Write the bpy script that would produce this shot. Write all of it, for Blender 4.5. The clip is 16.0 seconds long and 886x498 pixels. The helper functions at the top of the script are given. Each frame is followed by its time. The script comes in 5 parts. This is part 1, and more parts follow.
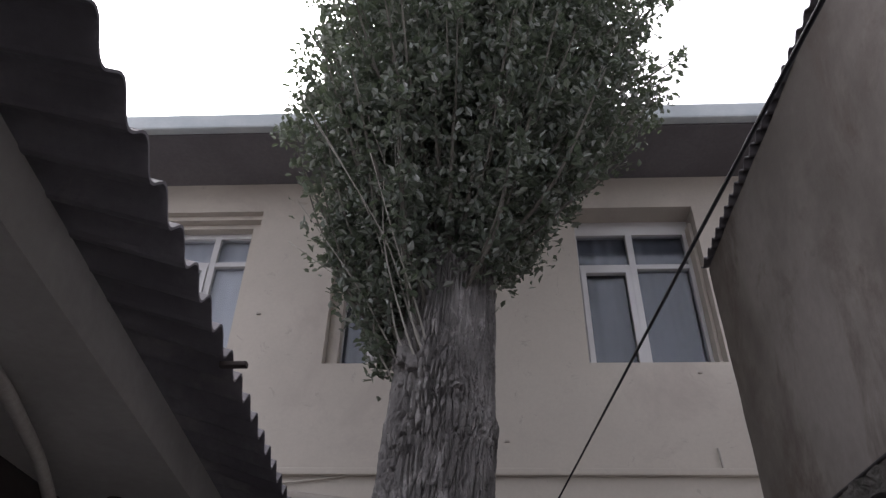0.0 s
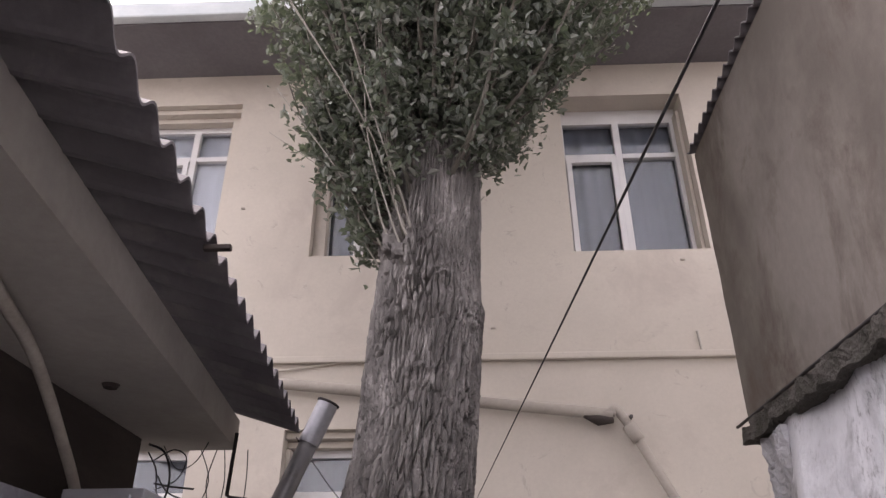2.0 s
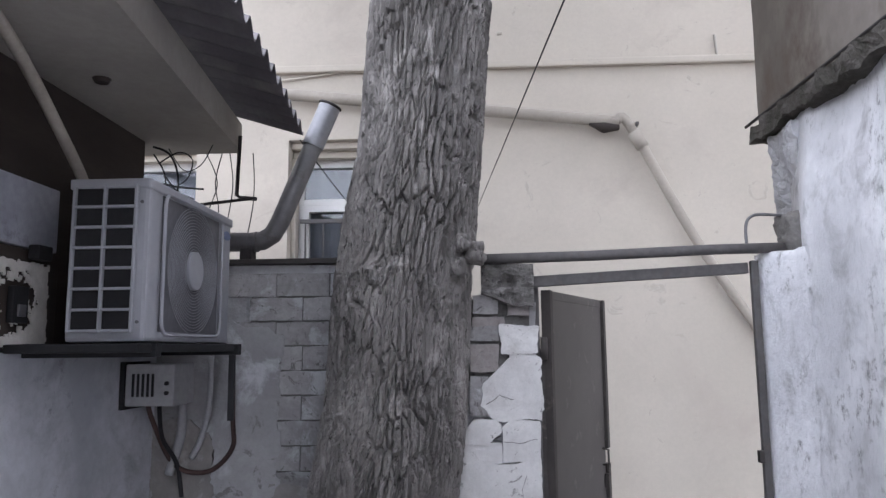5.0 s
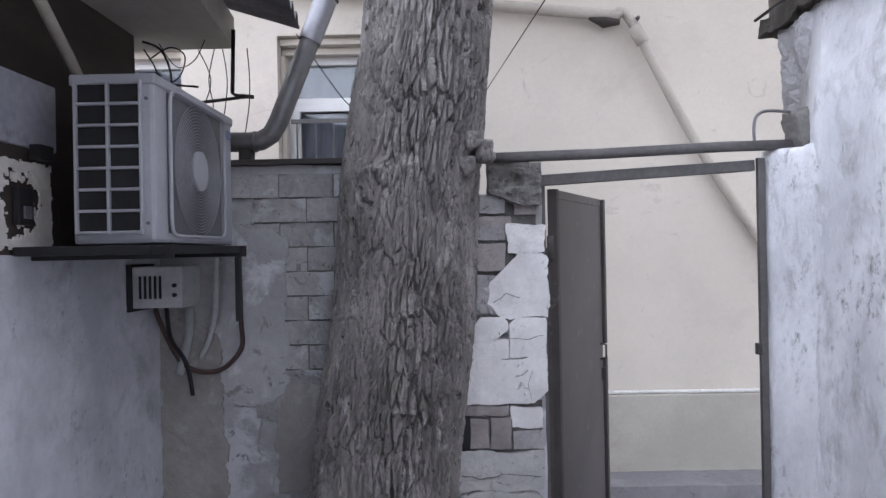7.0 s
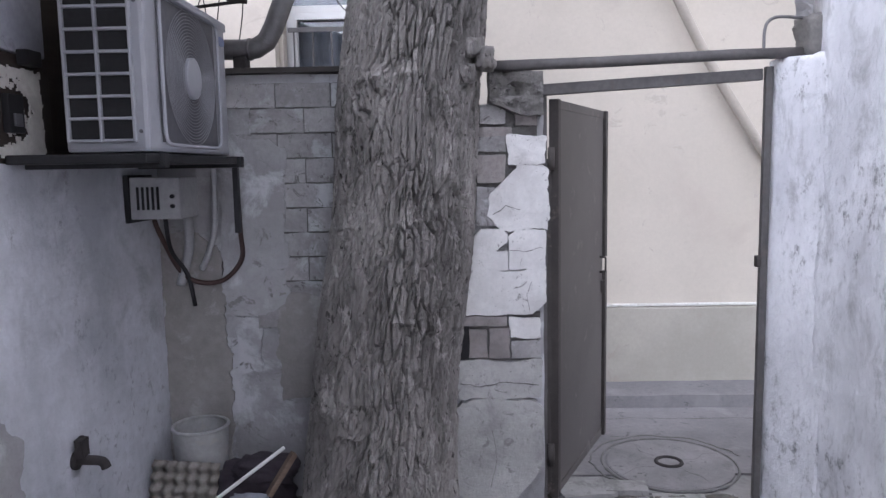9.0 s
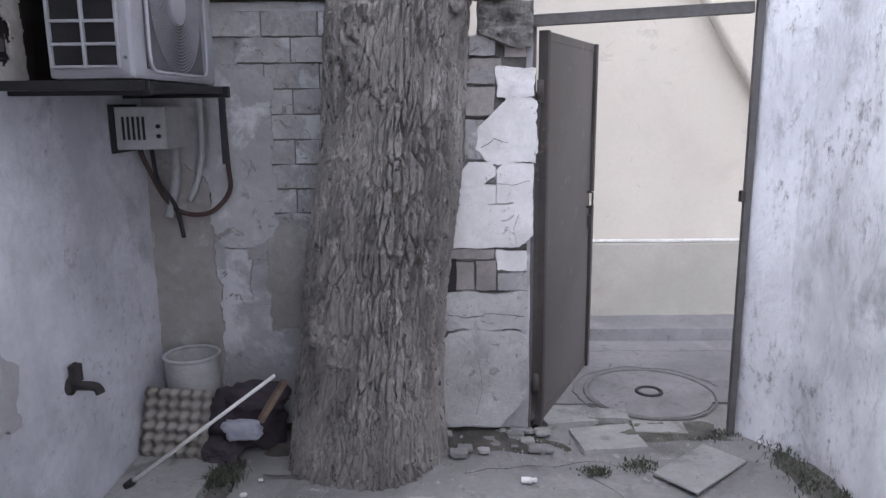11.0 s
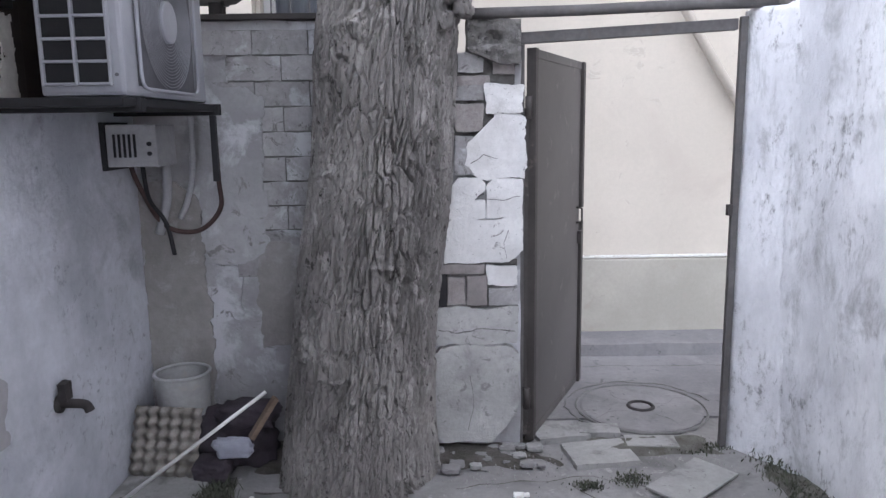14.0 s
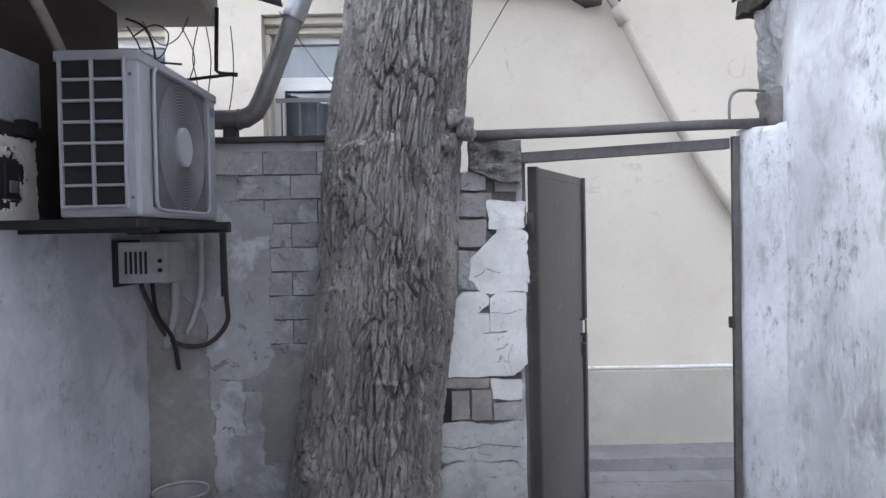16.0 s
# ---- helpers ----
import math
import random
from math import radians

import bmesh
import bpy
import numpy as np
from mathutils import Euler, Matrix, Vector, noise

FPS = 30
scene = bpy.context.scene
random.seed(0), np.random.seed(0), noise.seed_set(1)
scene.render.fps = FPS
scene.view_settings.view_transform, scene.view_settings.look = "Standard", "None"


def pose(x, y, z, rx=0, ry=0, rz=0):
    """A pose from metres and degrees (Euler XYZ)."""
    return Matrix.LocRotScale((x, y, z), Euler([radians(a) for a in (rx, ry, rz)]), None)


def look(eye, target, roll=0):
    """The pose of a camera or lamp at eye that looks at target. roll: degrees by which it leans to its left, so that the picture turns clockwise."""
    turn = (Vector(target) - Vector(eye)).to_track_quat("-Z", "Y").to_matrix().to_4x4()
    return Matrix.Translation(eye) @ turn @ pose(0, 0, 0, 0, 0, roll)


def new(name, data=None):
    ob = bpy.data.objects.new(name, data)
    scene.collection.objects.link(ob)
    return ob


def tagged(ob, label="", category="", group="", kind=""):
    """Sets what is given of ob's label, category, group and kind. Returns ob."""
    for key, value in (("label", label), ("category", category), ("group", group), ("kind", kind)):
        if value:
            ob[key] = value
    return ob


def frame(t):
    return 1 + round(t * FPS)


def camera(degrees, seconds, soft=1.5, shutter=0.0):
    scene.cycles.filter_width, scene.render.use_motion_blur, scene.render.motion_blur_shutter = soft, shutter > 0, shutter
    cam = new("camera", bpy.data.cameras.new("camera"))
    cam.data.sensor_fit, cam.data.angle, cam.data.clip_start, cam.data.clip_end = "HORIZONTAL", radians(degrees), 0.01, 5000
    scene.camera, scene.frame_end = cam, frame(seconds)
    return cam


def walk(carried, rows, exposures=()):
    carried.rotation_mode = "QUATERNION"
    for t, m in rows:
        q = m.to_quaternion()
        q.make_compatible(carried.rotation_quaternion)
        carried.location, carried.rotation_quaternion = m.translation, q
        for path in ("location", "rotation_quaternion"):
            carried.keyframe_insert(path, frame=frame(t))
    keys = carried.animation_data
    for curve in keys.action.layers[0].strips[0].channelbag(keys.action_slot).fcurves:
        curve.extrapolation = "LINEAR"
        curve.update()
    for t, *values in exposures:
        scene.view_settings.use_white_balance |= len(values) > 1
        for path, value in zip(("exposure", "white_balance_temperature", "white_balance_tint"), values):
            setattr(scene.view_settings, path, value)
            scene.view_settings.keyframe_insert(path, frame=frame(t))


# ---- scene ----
cam = camera(62.7, 16.0, soft=1.4)
PATH = [
    (0, (0.511, 0.069, 1.732), (0.412, 1.663, 2.935), 1.4),
    (0.5, (0.516, 0.067, 1.722), (0.421, 1.705, 2.866), 1.3),
    (1, (0.519, 0.082, 1.714), (0.413, 1.759, 2.799), 0.7),
    (1.5, (0.515, 0.1, 1.713), (0.422, 1.802, 2.759), 0.4),
    (2, (0.516, 0.109, 1.702), (0.45, 1.858, 2.669), -0.2),
    (2.5, (0.52, 0.122, 1.687), (0.462, 1.923, 2.555), -0.5),
    (3, (0.517, 0.135, 1.672), (0.435, 1.979, 2.441), 0.0),
    (3.5, (0.517, 0.161, 1.658), (0.438, 2.044, 2.326), 0.1),
    (4, (0.514, 0.189, 1.638), (0.446, 2.111, 2.187), -0.2),
    (4.5, (0.518, 0.22, 1.615), (0.427, 2.178, 2.01), -0.4),
    (7, (0.372, 0.264, 1.594), (0.342, 2.264, 1.598), -1.1),
    (7.5, (0.379, 0.268, 1.587), (0.361, 2.267, 1.52), -1.0),
    (8, (0.378, 0.278, 1.581), (0.35, 2.273, 1.45), -1.1),
    (8.5, (0.379, 0.279, 1.577), (0.362, 2.271, 1.402), -1.1),
    (9, (0.387, 0.28, 1.57), (0.345, 2.267, 1.347), -1.0),
    (9.5, (0.382, 0.269, 1.567), (0.355, 2.254, 1.324), -0.4),
    (10, (0.38, 0.257, 1.566), (0.357, 2.235, 1.271), -0.3),
    (12.5, (0.407, 0.25, 1.52), (0.416, 2.2, 1.077), -0.8),
    (13, (0.399, 0.244, 1.525), (0.407, 2.2, 1.107), -0.7),
    (13.5, (0.405, 0.239, 1.524), (0.41, 2.204, 1.149), -1.0),
    (14, (0.395, 0.235, 1.53), (0.406, 2.206, 1.194), -0.8),
    (14.5, (0.402, 0.231, 1.534), (0.401, 2.209, 1.238), -1.3),
    (15, (0.407, 0.222, 1.54), (0.397, 2.206, 1.291), -1.5),
    (15.5, (0.393, 0.216, 1.558), (0.393, 2.211, 1.419), -1.6),
    (16, (0.398, 0.202, 1.564), (0.401, 2.202, 1.52), -1.1),
]

EXPOSURES = [(0, 1.5, 6350, 18), (1.0, 2.15, 6900, 24), (2.0, 2.56, 7000, 24), (3.0, 2.82, 7100, 22), (4.5, 3.0, 6250, 14), (7, 3.16, 6030, 15), (9.5, 3.35, 6080, 17), (12.5, 3.57, 6130, 14), (14.5, 3.56, 6080, 13), (16, 3.34, 5990, 10)]
walk(cam, [(t, look(eye, target, roll)) for t, eye, target, roll in PATH], EXPOSURES)

# ---- sky and sun: a bright overcast day ----
SUN_UP, SUN_TURN = radians(62), radians(338)
world = bpy.data.worlds.new("overcast_sky")
scene.world = world
world.use_nodes = True
wn, wl = world.node_tree.nodes, world.node_tree.links
wn.clear()
sky = wn.new("ShaderNodeTexSky")
sky.sky_type, sky.sun_disc, sky.sun_elevation, sky.sun_rotation = "NISHITA", False, SUN_UP, SUN_TURN
sky.air_density, sky.dust_density = 1.0, 4.0
grey = wn.new("ShaderNodeHueSaturation")
grey.inputs["Saturation"].default_value = 0.22
back = wn.new("ShaderNodeBackground")
back.inputs["Strength"].default_value = 0.15
wout = wn.new("ShaderNodeOutputWorld")
wl.new(sky.outputs[0], grey.inputs["Color"])
wl.new(grey.outputs[0], back.inputs["Color"])
wl.new(back.outputs[0], wout.inputs["Surface"])
sun = new("sun", bpy.data.lights.new("sun", "SUN"))
sun.data.energy, sun.data.angle, sun.data.color = 0.45, radians(60), (1.0, 0.97, 0.93)
sun.matrix_world = look((-2.1, 9.4, 14.0), (0.5, 3, 1))


# ---- materials ----
def rgba(c):
    return (c[0], c[1], c[2], 1.0)


def mat(name, a, b, rough=0.85, big=1.2, fine=25.0, bump=0.25, dist=0.006, stain=None, stain_scale=2.0, stain_at=0.6, soft=0.12,
        stretch=(1, 1, 1), metal=0.0, per_object=0.0, spec=0.3, grain=0.35, speck=None, speck_scale=12.0, speck_at=0.62, clump=0.0):
    """A worn surface: two tones mixed by a broad cloud, a fine grain, an optional stain with its own shape, and a fine relief."""
    m = bpy.data.materials.new(name)
    m.use_nodes = True
    n, l = m.node_tree.nodes, m.node_tree.links
    bsdf = n["Principled BSDF"]
    co = n.new("ShaderNodeTexCoord")
    mp = n.new("ShaderNodeMapping")
    mp.inputs["Scale"].default_value = stretch
    l.new(co.outputs["Object"], mp.inputs["Vector"])
    if per_object:
        which, cmb, mul = n.new("ShaderNodeObjectInfo"), n.new("ShaderNodeCombineXYZ"), n.new("ShaderNodeMath")
        mul.operation, mul.inputs[1].default_value = "MULTIPLY", 61.0
        l.new(which.outputs["Random"], mul.inputs[0])
        for k in range(3):
            l.new(mul.outputs[0], cmb.inputs[k])
        l.new(cmb.outputs[0], mp.inputs["Location"])

    def cloud(scale, detail=6.0, rough_=0.6, dis=0.0):
        t = n.new("ShaderNodeTexNoise")
        t.inputs["Scale"].default_value, t.inputs["Detail"].default_value = scale, detail
        t.inputs["Roughness"].default_value, t.inputs["Distortion"].default_value = rough_, dis
        l.new(mp.outputs[0], t.inputs["Vector"])
        return t.outputs["Fac"]

    def span(fac, lo, hi):
        r = n.new("ShaderNodeMapRange")
        r.inputs["From Min"].default_value, r.inputs["From Max"].default_value = lo, hi
        l.new(fac, r.inputs["Value"])
        return r.outputs["Result"]

    def blend(fac, x, y, how="MIX"):
        k = n.new("ShaderNodeMix")
        k.data_type, k.blend_type = "RGBA", how
        for sock, v in ((k.inputs[0], fac), (k.inputs[6], x), (k.inputs[7], y)):
            if isinstance(v, (tuple, float)):
                sock.default_value = v
            else:
                l.new(v, sock)
        return k.outputs[2]

    stain_at, speck_at, soft = 0.5 + (stain_at - 0.5) * 0.55, 0.5 + (speck_at - 0.5) * 0.62, soft * 0.65
    col = blend(span(cloud(big, 5), 0.40, 0.60), rgba(a), rgba(b))
    g = span(cloud(fine, 8, 0.7), 0.36, 0.64)
    lo = tuple(0.5 * (p + q) * 0.6 for p, q in zip(a, b))
    gm = n.new("ShaderNodeMath")
    gm.operation = "MULTIPLY"
    gm.inputs[1].default_value = grain
    l.new(g, gm.inputs[0])
    col = blend(gm.outputs[0], col, rgba(lo))
    if stain:
        s = span(cloud(stain_scale, 9, 0.68, 0.4), stain_at, stain_at + soft)
        col = blend(s, col, rgba(stain))
    if speck:
        s = span(cloud(speck_scale, 7, 0.75, 0.15 if clump else 0.8), speck_at, speck_at + (0.14 if clump else 0.05))
        if clump:
            both = n.new("ShaderNodeMath")
            both.operation = "MULTIPLY"
            l.new(s, both.inputs[0])
            l.new(span(cloud(clump, 4, 0.6), 0.49, 0.60), both.inputs[1])
            s = both.outputs[0]
        col = blend(s, col, rgba(speck))
    if per_object:
        oi = n.new("ShaderNodeObjectInfo")
        hv = n.new("ShaderNodeHueSaturation")
        r = n.new("ShaderNodeMapRange")
        r.inputs["To Min"].default_value, r.inputs["To Max"].default_value = 1 - per_object, 1 + per_object
        l.new(oi.outputs["Random"], r.inputs["Value"])
        l.new(r.outputs["Result"], hv.inputs["Value"])
        l.new(col, hv.inputs["Color"])
        col = hv.outputs["Color"]
    l.new(col, bsdf.inputs["Base Color"])
    bsdf.inputs["Roughness"].default_value, bsdf.inputs["Metallic"].default_value = rough, metal
    bsdf.inputs["Specular IOR Level"].default_value = spec
    bp = n.new("ShaderNodeBump")
    bp.inputs["Strength"].default_value, bp.inputs["Distance"].default_value = bump, dist
    l.new(cloud(fine * 1.6, 8, 0.65), bp.inputs["Height"])
    l.new(bp.outputs[0], bsdf.inputs["Normal"])
    return m


M = dict(
    peach=mat("peach_wall_paint", (0.515, 0.468, 0.405), (0.465, 0.422, 0.364), 0.9, 0.7, 40, 0.2, 0.003, stain=(0.425, 0.376, 0.327), stain_scale=1.1, stain_at=0.58, soft=0.2, grain=0.12, speck=(0.41, 0.367, 0.32), speck_scale=5, speck_at=0.68),
    plinth=mat("plinth_paint", (0.36, 0.335, 0.295), (0.30, 0.28, 0.247), 0.9, 1.5, 40, 0.2, 0.003, grain=0.2, speck=(0.30, 0.27, 0.24), speck_scale=6, speck_at=0.66),
    soffit=mat("soffit_boards", (0.16, 0.15, 0.155), (0.13, 0.12, 0.125), 0.8, 1.0, 30, 0.1),
    gutter=mat("gutter_metal", (0.52, 0.55, 0.55), (0.42, 0.46, 0.47), 0.5, 1.5, 30, 0.05, spec=0.5, grain=0.15),
    whitewash=mat("stained_whitewash", (0.80, 0.80, 0.825), (0.62, 0.62, 0.645), 0.95, 3.0, 30, 0.9, 0.012, stain=(0.36, 0.36, 0.372), stain_scale=5.5, stain_at=0.555, soft=0.26, stretch=(1, 1, 0.55), grain=0.22, speck=(0.20, 0.20, 0.206), speck_scale=30, speck_at=0.56, clump=3.2),
    dirt=mat("dry_grey_dirt", (0.155, 0.149, 0.135), (0.10, 0.097, 0.085), 1.0, 7, 45, 1.0, 0.015, stain=(0.085, 0.082, 0.066), stain_scale=9, stain_at=0.58),
    render=mat("grey_cement_render", (0.215, 0.192, 0.17), (0.125, 0.109, 0.095), 0.95, 1.1, 22, 0.3, 0.006, stain=(0.10, 0.08, 0.066), stain_scale=1.9, stain_at=0.53, soft=0.24, stretch=(1, 1, 0.7), grain=0.2),
    dirty_white=mat("dirty_white_plaster", (0.58, 0.59, 0.635), (0.36, 0.37, 0.40), 0.95, 1.2, 20, 0.5, 0.010, stain=(0.27, 0.275, 0.295), stain_scale=2.2, stain_at=0.555, soft=0.30, grain=0.25, speck=(0.22, 0.22, 0.23), speck_scale=18, speck_at=0.58, clump=1.8),
    grey_plaster=mat("grey_plaster", (0.37, 0.365, 0.37), (0.28, 0.275, 0.28), 0.95, 1.7, 20, 0.6, 0.01, stain=(0.46, 0.46, 0.48), stain_scale=2.2, stain_at=0.56, soft=0.12, grain=0.3, speck=(0.20, 0.195, 0.19), speck_scale=7, speck_at=0.64),
    brick=mat("grey_stone_brick", (0.35, 0.34, 0.34), (0.28, 0.27, 0.27), 0.95, 5, 40, 0.6, 0.008, per_object=0.12, stain=(0.40, 0.40, 0.41), stain_scale=5, stain_at=0.58, speck=(0.16, 0.155, 0.15), speck_scale=14),
    mortar=mat("dark_mortar", (0.16, 0.155, 0.15), (0.11, 0.105, 0.10), 1.0, 6, 50, 0.8, 0.01),
    white_plaster=mat("white_plaster_slab", (0.70, 0.69, 0.675), (0.60, 0.59, 0.58), 0.95, 4, 40, 0.5, 0.008, stain=(0.50, 0.49, 0.48), stain_scale=6, stain_at=0.58, soft=0.3, grain=0.25, speck=(0.24, 0.23, 0.225), speck_scale=18, speck_at=0.66),
    concrete=mat("yard_concrete", (0.26, 0.253, 0.251), (0.19, 0.184, 0.182), 0.9, 1.6, 30, 0.5, 0.008, stain=(0.135, 0.13, 0.128), stain_scale=2.4, stain_at=0.57, soft=0.15, speck=(0.33, 0.32, 0.31), speck_scale=9, speck_at=0.66),
    pale_concrete=mat("pale_concrete", (0.33, 0.325, 0.315), (0.26, 0.255, 0.25), 0.9, 2.5, 35, 0.5, 0.008, stain=(0.18, 0.176, 0.172), stain_scale=5, stain_at=0.58, speck=(0.14, 0.137, 0.134), speck_scale=16, speck_at=0.66),
    joint=mat("grey_joint", (0.19, 0.185, 0.182), (0.14, 0.136, 0.134), 1.0, 6, 50, 0.8, 0.01),
    block=mat("cast_concrete_block", (0.45, 0.445, 0.43), (0.37, 0.365, 0.355), 0.95, 3, 35, 0.6, 0.01, stain=(0.27, 0.265, 0.26), stain_scale=5, stain_at=0.58, soft=0.2, speck=(0.22, 0.215, 0.21), speck_scale=14, speck_at=0.64),
    alley=mat("alley_asphalt", (0.195, 0.188, 0.192), (0.15, 0.145, 0.149), 0.9, 1.8, 35, 0.5, 0.008, stain=(0.22, 0.215, 0.215), stain_scale=2.6, stain_at=0.56, soft=0.25, speck=(0.10, 0.097, 0.10), speck_scale=8, speck_at=0.66),
    lit_edge_white=mat("lit_edge_paint", (0.66, 0.65, 0.62), (0.56, 0.55, 0.52), 0.9, 5, 40, 0.2, stain=(0.40, 0.37, 0.33), stain_scale=9, stain_at=0.62),
    soil=mat("dark_soil", (0.12, 0.11, 0.10), (0.075, 0.07, 0.06), 1.0, 6, 40, 1.0, 0.02),
    slab=mat("slab_plaster", (0.40, 0.377, 0.34), (0.325, 0.304, 0.275), 0.95, 1.2, 25, 0.3, 0.006, stain=(0.31, 0.285, 0.255), stain_scale=1.6, stain_at=0.56, soft=0.35, grain=0.2),
    slate=mat("weathered_roofing_sheet", (0.165, 0.155, 0.162), (0.115, 0.107, 0.113), 0.9, 2.0, 30, 0.3, 0.005, stain=(0.19, 0.172, 0.17), stain_scale=3.5, stain_at=0.58, soft=0.25),
    dark_wood=mat("dark_boards_and_recess", (0.052, 0.041, 0.036), (0.033, 0.026, 0.023), 0.8, 2.5, 30, 0.3, stretch=(1, 0.4, 2)),
    door=mat("grey_brown_enamel", (0.085, 0.077, 0.074), (0.068, 0.061, 0.059), 0.55, 2.0, 40, 0.15, 0.002, stain=(0.12, 0.11, 0.105), stain_scale=8, stain_at=0.66, spec=0.4, grain=0.15),
    door_edge=mat("dark_angle_iron", (0.06, 0.053, 0.05), (0.045, 0.04, 0.038), 0.6, 4, 40, 0.2, 0.002, stain=(0.085, 0.072, 0.066), stain_scale=12, stain_at=0.66),
    frame_iron=mat("grey_painted_iron", (0.118, 0.111, 0.11), (0.085, 0.08, 0.079), 0.6, 5, 40, 0.2, 0.002, stain=(0.10, 0.088, 0.083), stain_scale=14, stain_at=0.62),
    pvc=mat("white_window_frame", (0.60, 0.59, 0.58), (0.55, 0.54, 0.53), 0.45, 2, 30, 0.03, spec=0.5, grain=0.05),
    stone=mat("rough_stone", (0.29, 0.275, 0.26), (0.20, 0.19, 0.18), 0.95, 8, 45, 0.9, 0.015, per_object=0.2),
    rust=mat("rusty_iron", (0.045, 0.040, 0.040), (0.030, 0.027, 0.027), 0.8, 10, 60, 0.5, 0.003),
)


# ---- mesh helpers ----
def link_bm(name, bm, material, smooth=False):
    me = bpy.data.meshes.new(name)
    bmesh.ops.recalc_face_normals(bm, faces=bm.faces)
    bm.to_mesh(me)
    bm.free()
    me.materials.append(material)
    if smooth:
        me.shade_smooth()
    return new(name, me)


def part(name, bm, material, parent, label="", smooth=False):
    ob = link_bm(name, bm, material, smooth)
    ob.parent = parent
    if label:
        tagged(ob, label)
    return ob


def thing(name, label, category, at=(0, 0, 0), group=""):
    ob = new(name)
    ob.empty_display_size = 0.1
    ob.location = at
    return tagged(ob, label, category, group)


def add_box(bm, x0, x1, y0, y1, z0, z1, bevel=0.0, turn=None):
    vs = [bm.verts.new((x, y, z)) for x in (x0, x1) for y in (y0, y1) for z in (z0, z1)]
    fs = [bm.faces.new([vs[i] for i in q]) for q in ((0, 1, 3, 2), (4, 6, 7, 5), (0, 4, 5, 1), (2, 3, 7, 6), (0, 2, 6, 4), (1, 5, 7, 3))]
    if bevel:
        es = list({e for f in fs for e in f.edges})
        r = bmesh.ops.bevel(bm, geom=es, offset=bevel, segments=2, affect="EDGES", profile=0.6)
    if turn is not None:
        bmesh.ops.transform(bm, matrix=turn, verts=[v for v in (bm.verts if bevel else vs)])
    return bm


def box(x0, x1, y0, y1, z0, z1, bevel=0.004, turn=None):
    return add_box(bmesh.new(), x0, x1, y0, y1, z0, z1, bevel, turn)


def tube(points, radius, sides=12, bm=None, cap=True, spline=0):
    """A round bar along points; radius may be one number or one a point."""
    bm = bm or bmesh.new()
    P = [Vector(p) for p in points]
    R = list(radius) if isinstance(radius, (list, tuple)) else [radius] * len(P)
    if spline:
        Q, S = [], []
        for i in range(len(P) - 1):
            a, b, c, d = P[max(i - 1, 0)], P[i], P[i + 1], P[min(i + 2, len(P) - 1)]
            for k in range(spline):
                u = k / spline
                Q.append(0.5 * ((2 * b) + (c - a) * u + (2 * a - 5 * b + 4 * c - d) * u * u + (3 * b - a - 3 * c + d) * u ** 3))
                S.append(R[i] + (R[i + 1] - R[i]) * u)
        P, R = Q + [P[-1]], S + [R[-1]]
    rings, side = [], None
    for i, p in enumerate(P):
        way = (P[min(i + 1, len(P) - 1)] - P[max(i - 1, 0)]).normalized()
        if side is None:
            side = way.orthogonal().normalized()
        side = (side - way * side.dot(way)).normalized()
        up = way.cross(side)
        rings.append([bm.verts.new(p + R[i] * (math.cos(a) * side + math.sin(a) * up)) for a in (2 * math.pi * k / sides for k in range(sides))])
    for r, s in zip(rings, rings[1:]):
        for k in range(sides):
            bm.faces.new((r[k], r[(k + 1) % sides], s[(k + 1) % sides], s[k]))
    if cap:
        bm.faces.new(rings[0][::-1])
        bm.faces.new(rings[-1])
    return bm


def wall_with_holes(x0, x1, z0, z1, y0, y1, holes):
    """A wall along x between y0 (front) and y1, with rectangular openings (xa, xb, za, zb) through it."""
    bm = bmesh.new()
    xs = sorted({x0, x1, *(h[0] for h in holes), *(h[1] for h in holes)})
    zs = sorted({z0, z1, *(h[2] for h in holes), *(h[3] for h in holes)})
    cache = {}

    def v(x, y, z):
        if (x, y, z) not in cache:
            cache[(x, y, z)] = bm.verts.new((x, y, z))
        return cache[(x, y, z)]

    def hole(xa, xb, za, zb):
        return any(h[0] <= xa and xb <= h[1] and h[2] <= za and zb <= h[3] for h in holes)

    solid = {(i, k): not hole(xs[i], xs[i + 1], zs[k], zs[k + 1]) for i in range(len(xs) - 1) for k in range(len(zs) - 1)}
    for (i, k), s in solid.items():
        if not s:
            continue
        a, b, c, d = xs[i], xs[i + 1], zs[k], zs[k + 1]
        for y in (y0, y1):
            bm.faces.new((v(a, y, c), v(b, y, c), v(b, y, d), v(a, y, d)))
        for (di, dk), (p, q) in {(-1, 0): ((a, c), (a, d)), (1, 0): ((b, c), (b, d)), (0, -1): ((a, c), (b, c)), (0, 1): ((a, d), (b, d))}.items():
            if not solid.get((i + di, k + dk), False):
                bm.faces.new((v(p[0], y0, p[1]), v(q[0], y0, q[1]), v(q[0], y1, q[1]), v(p[0], y1, p[1])))
    return bm


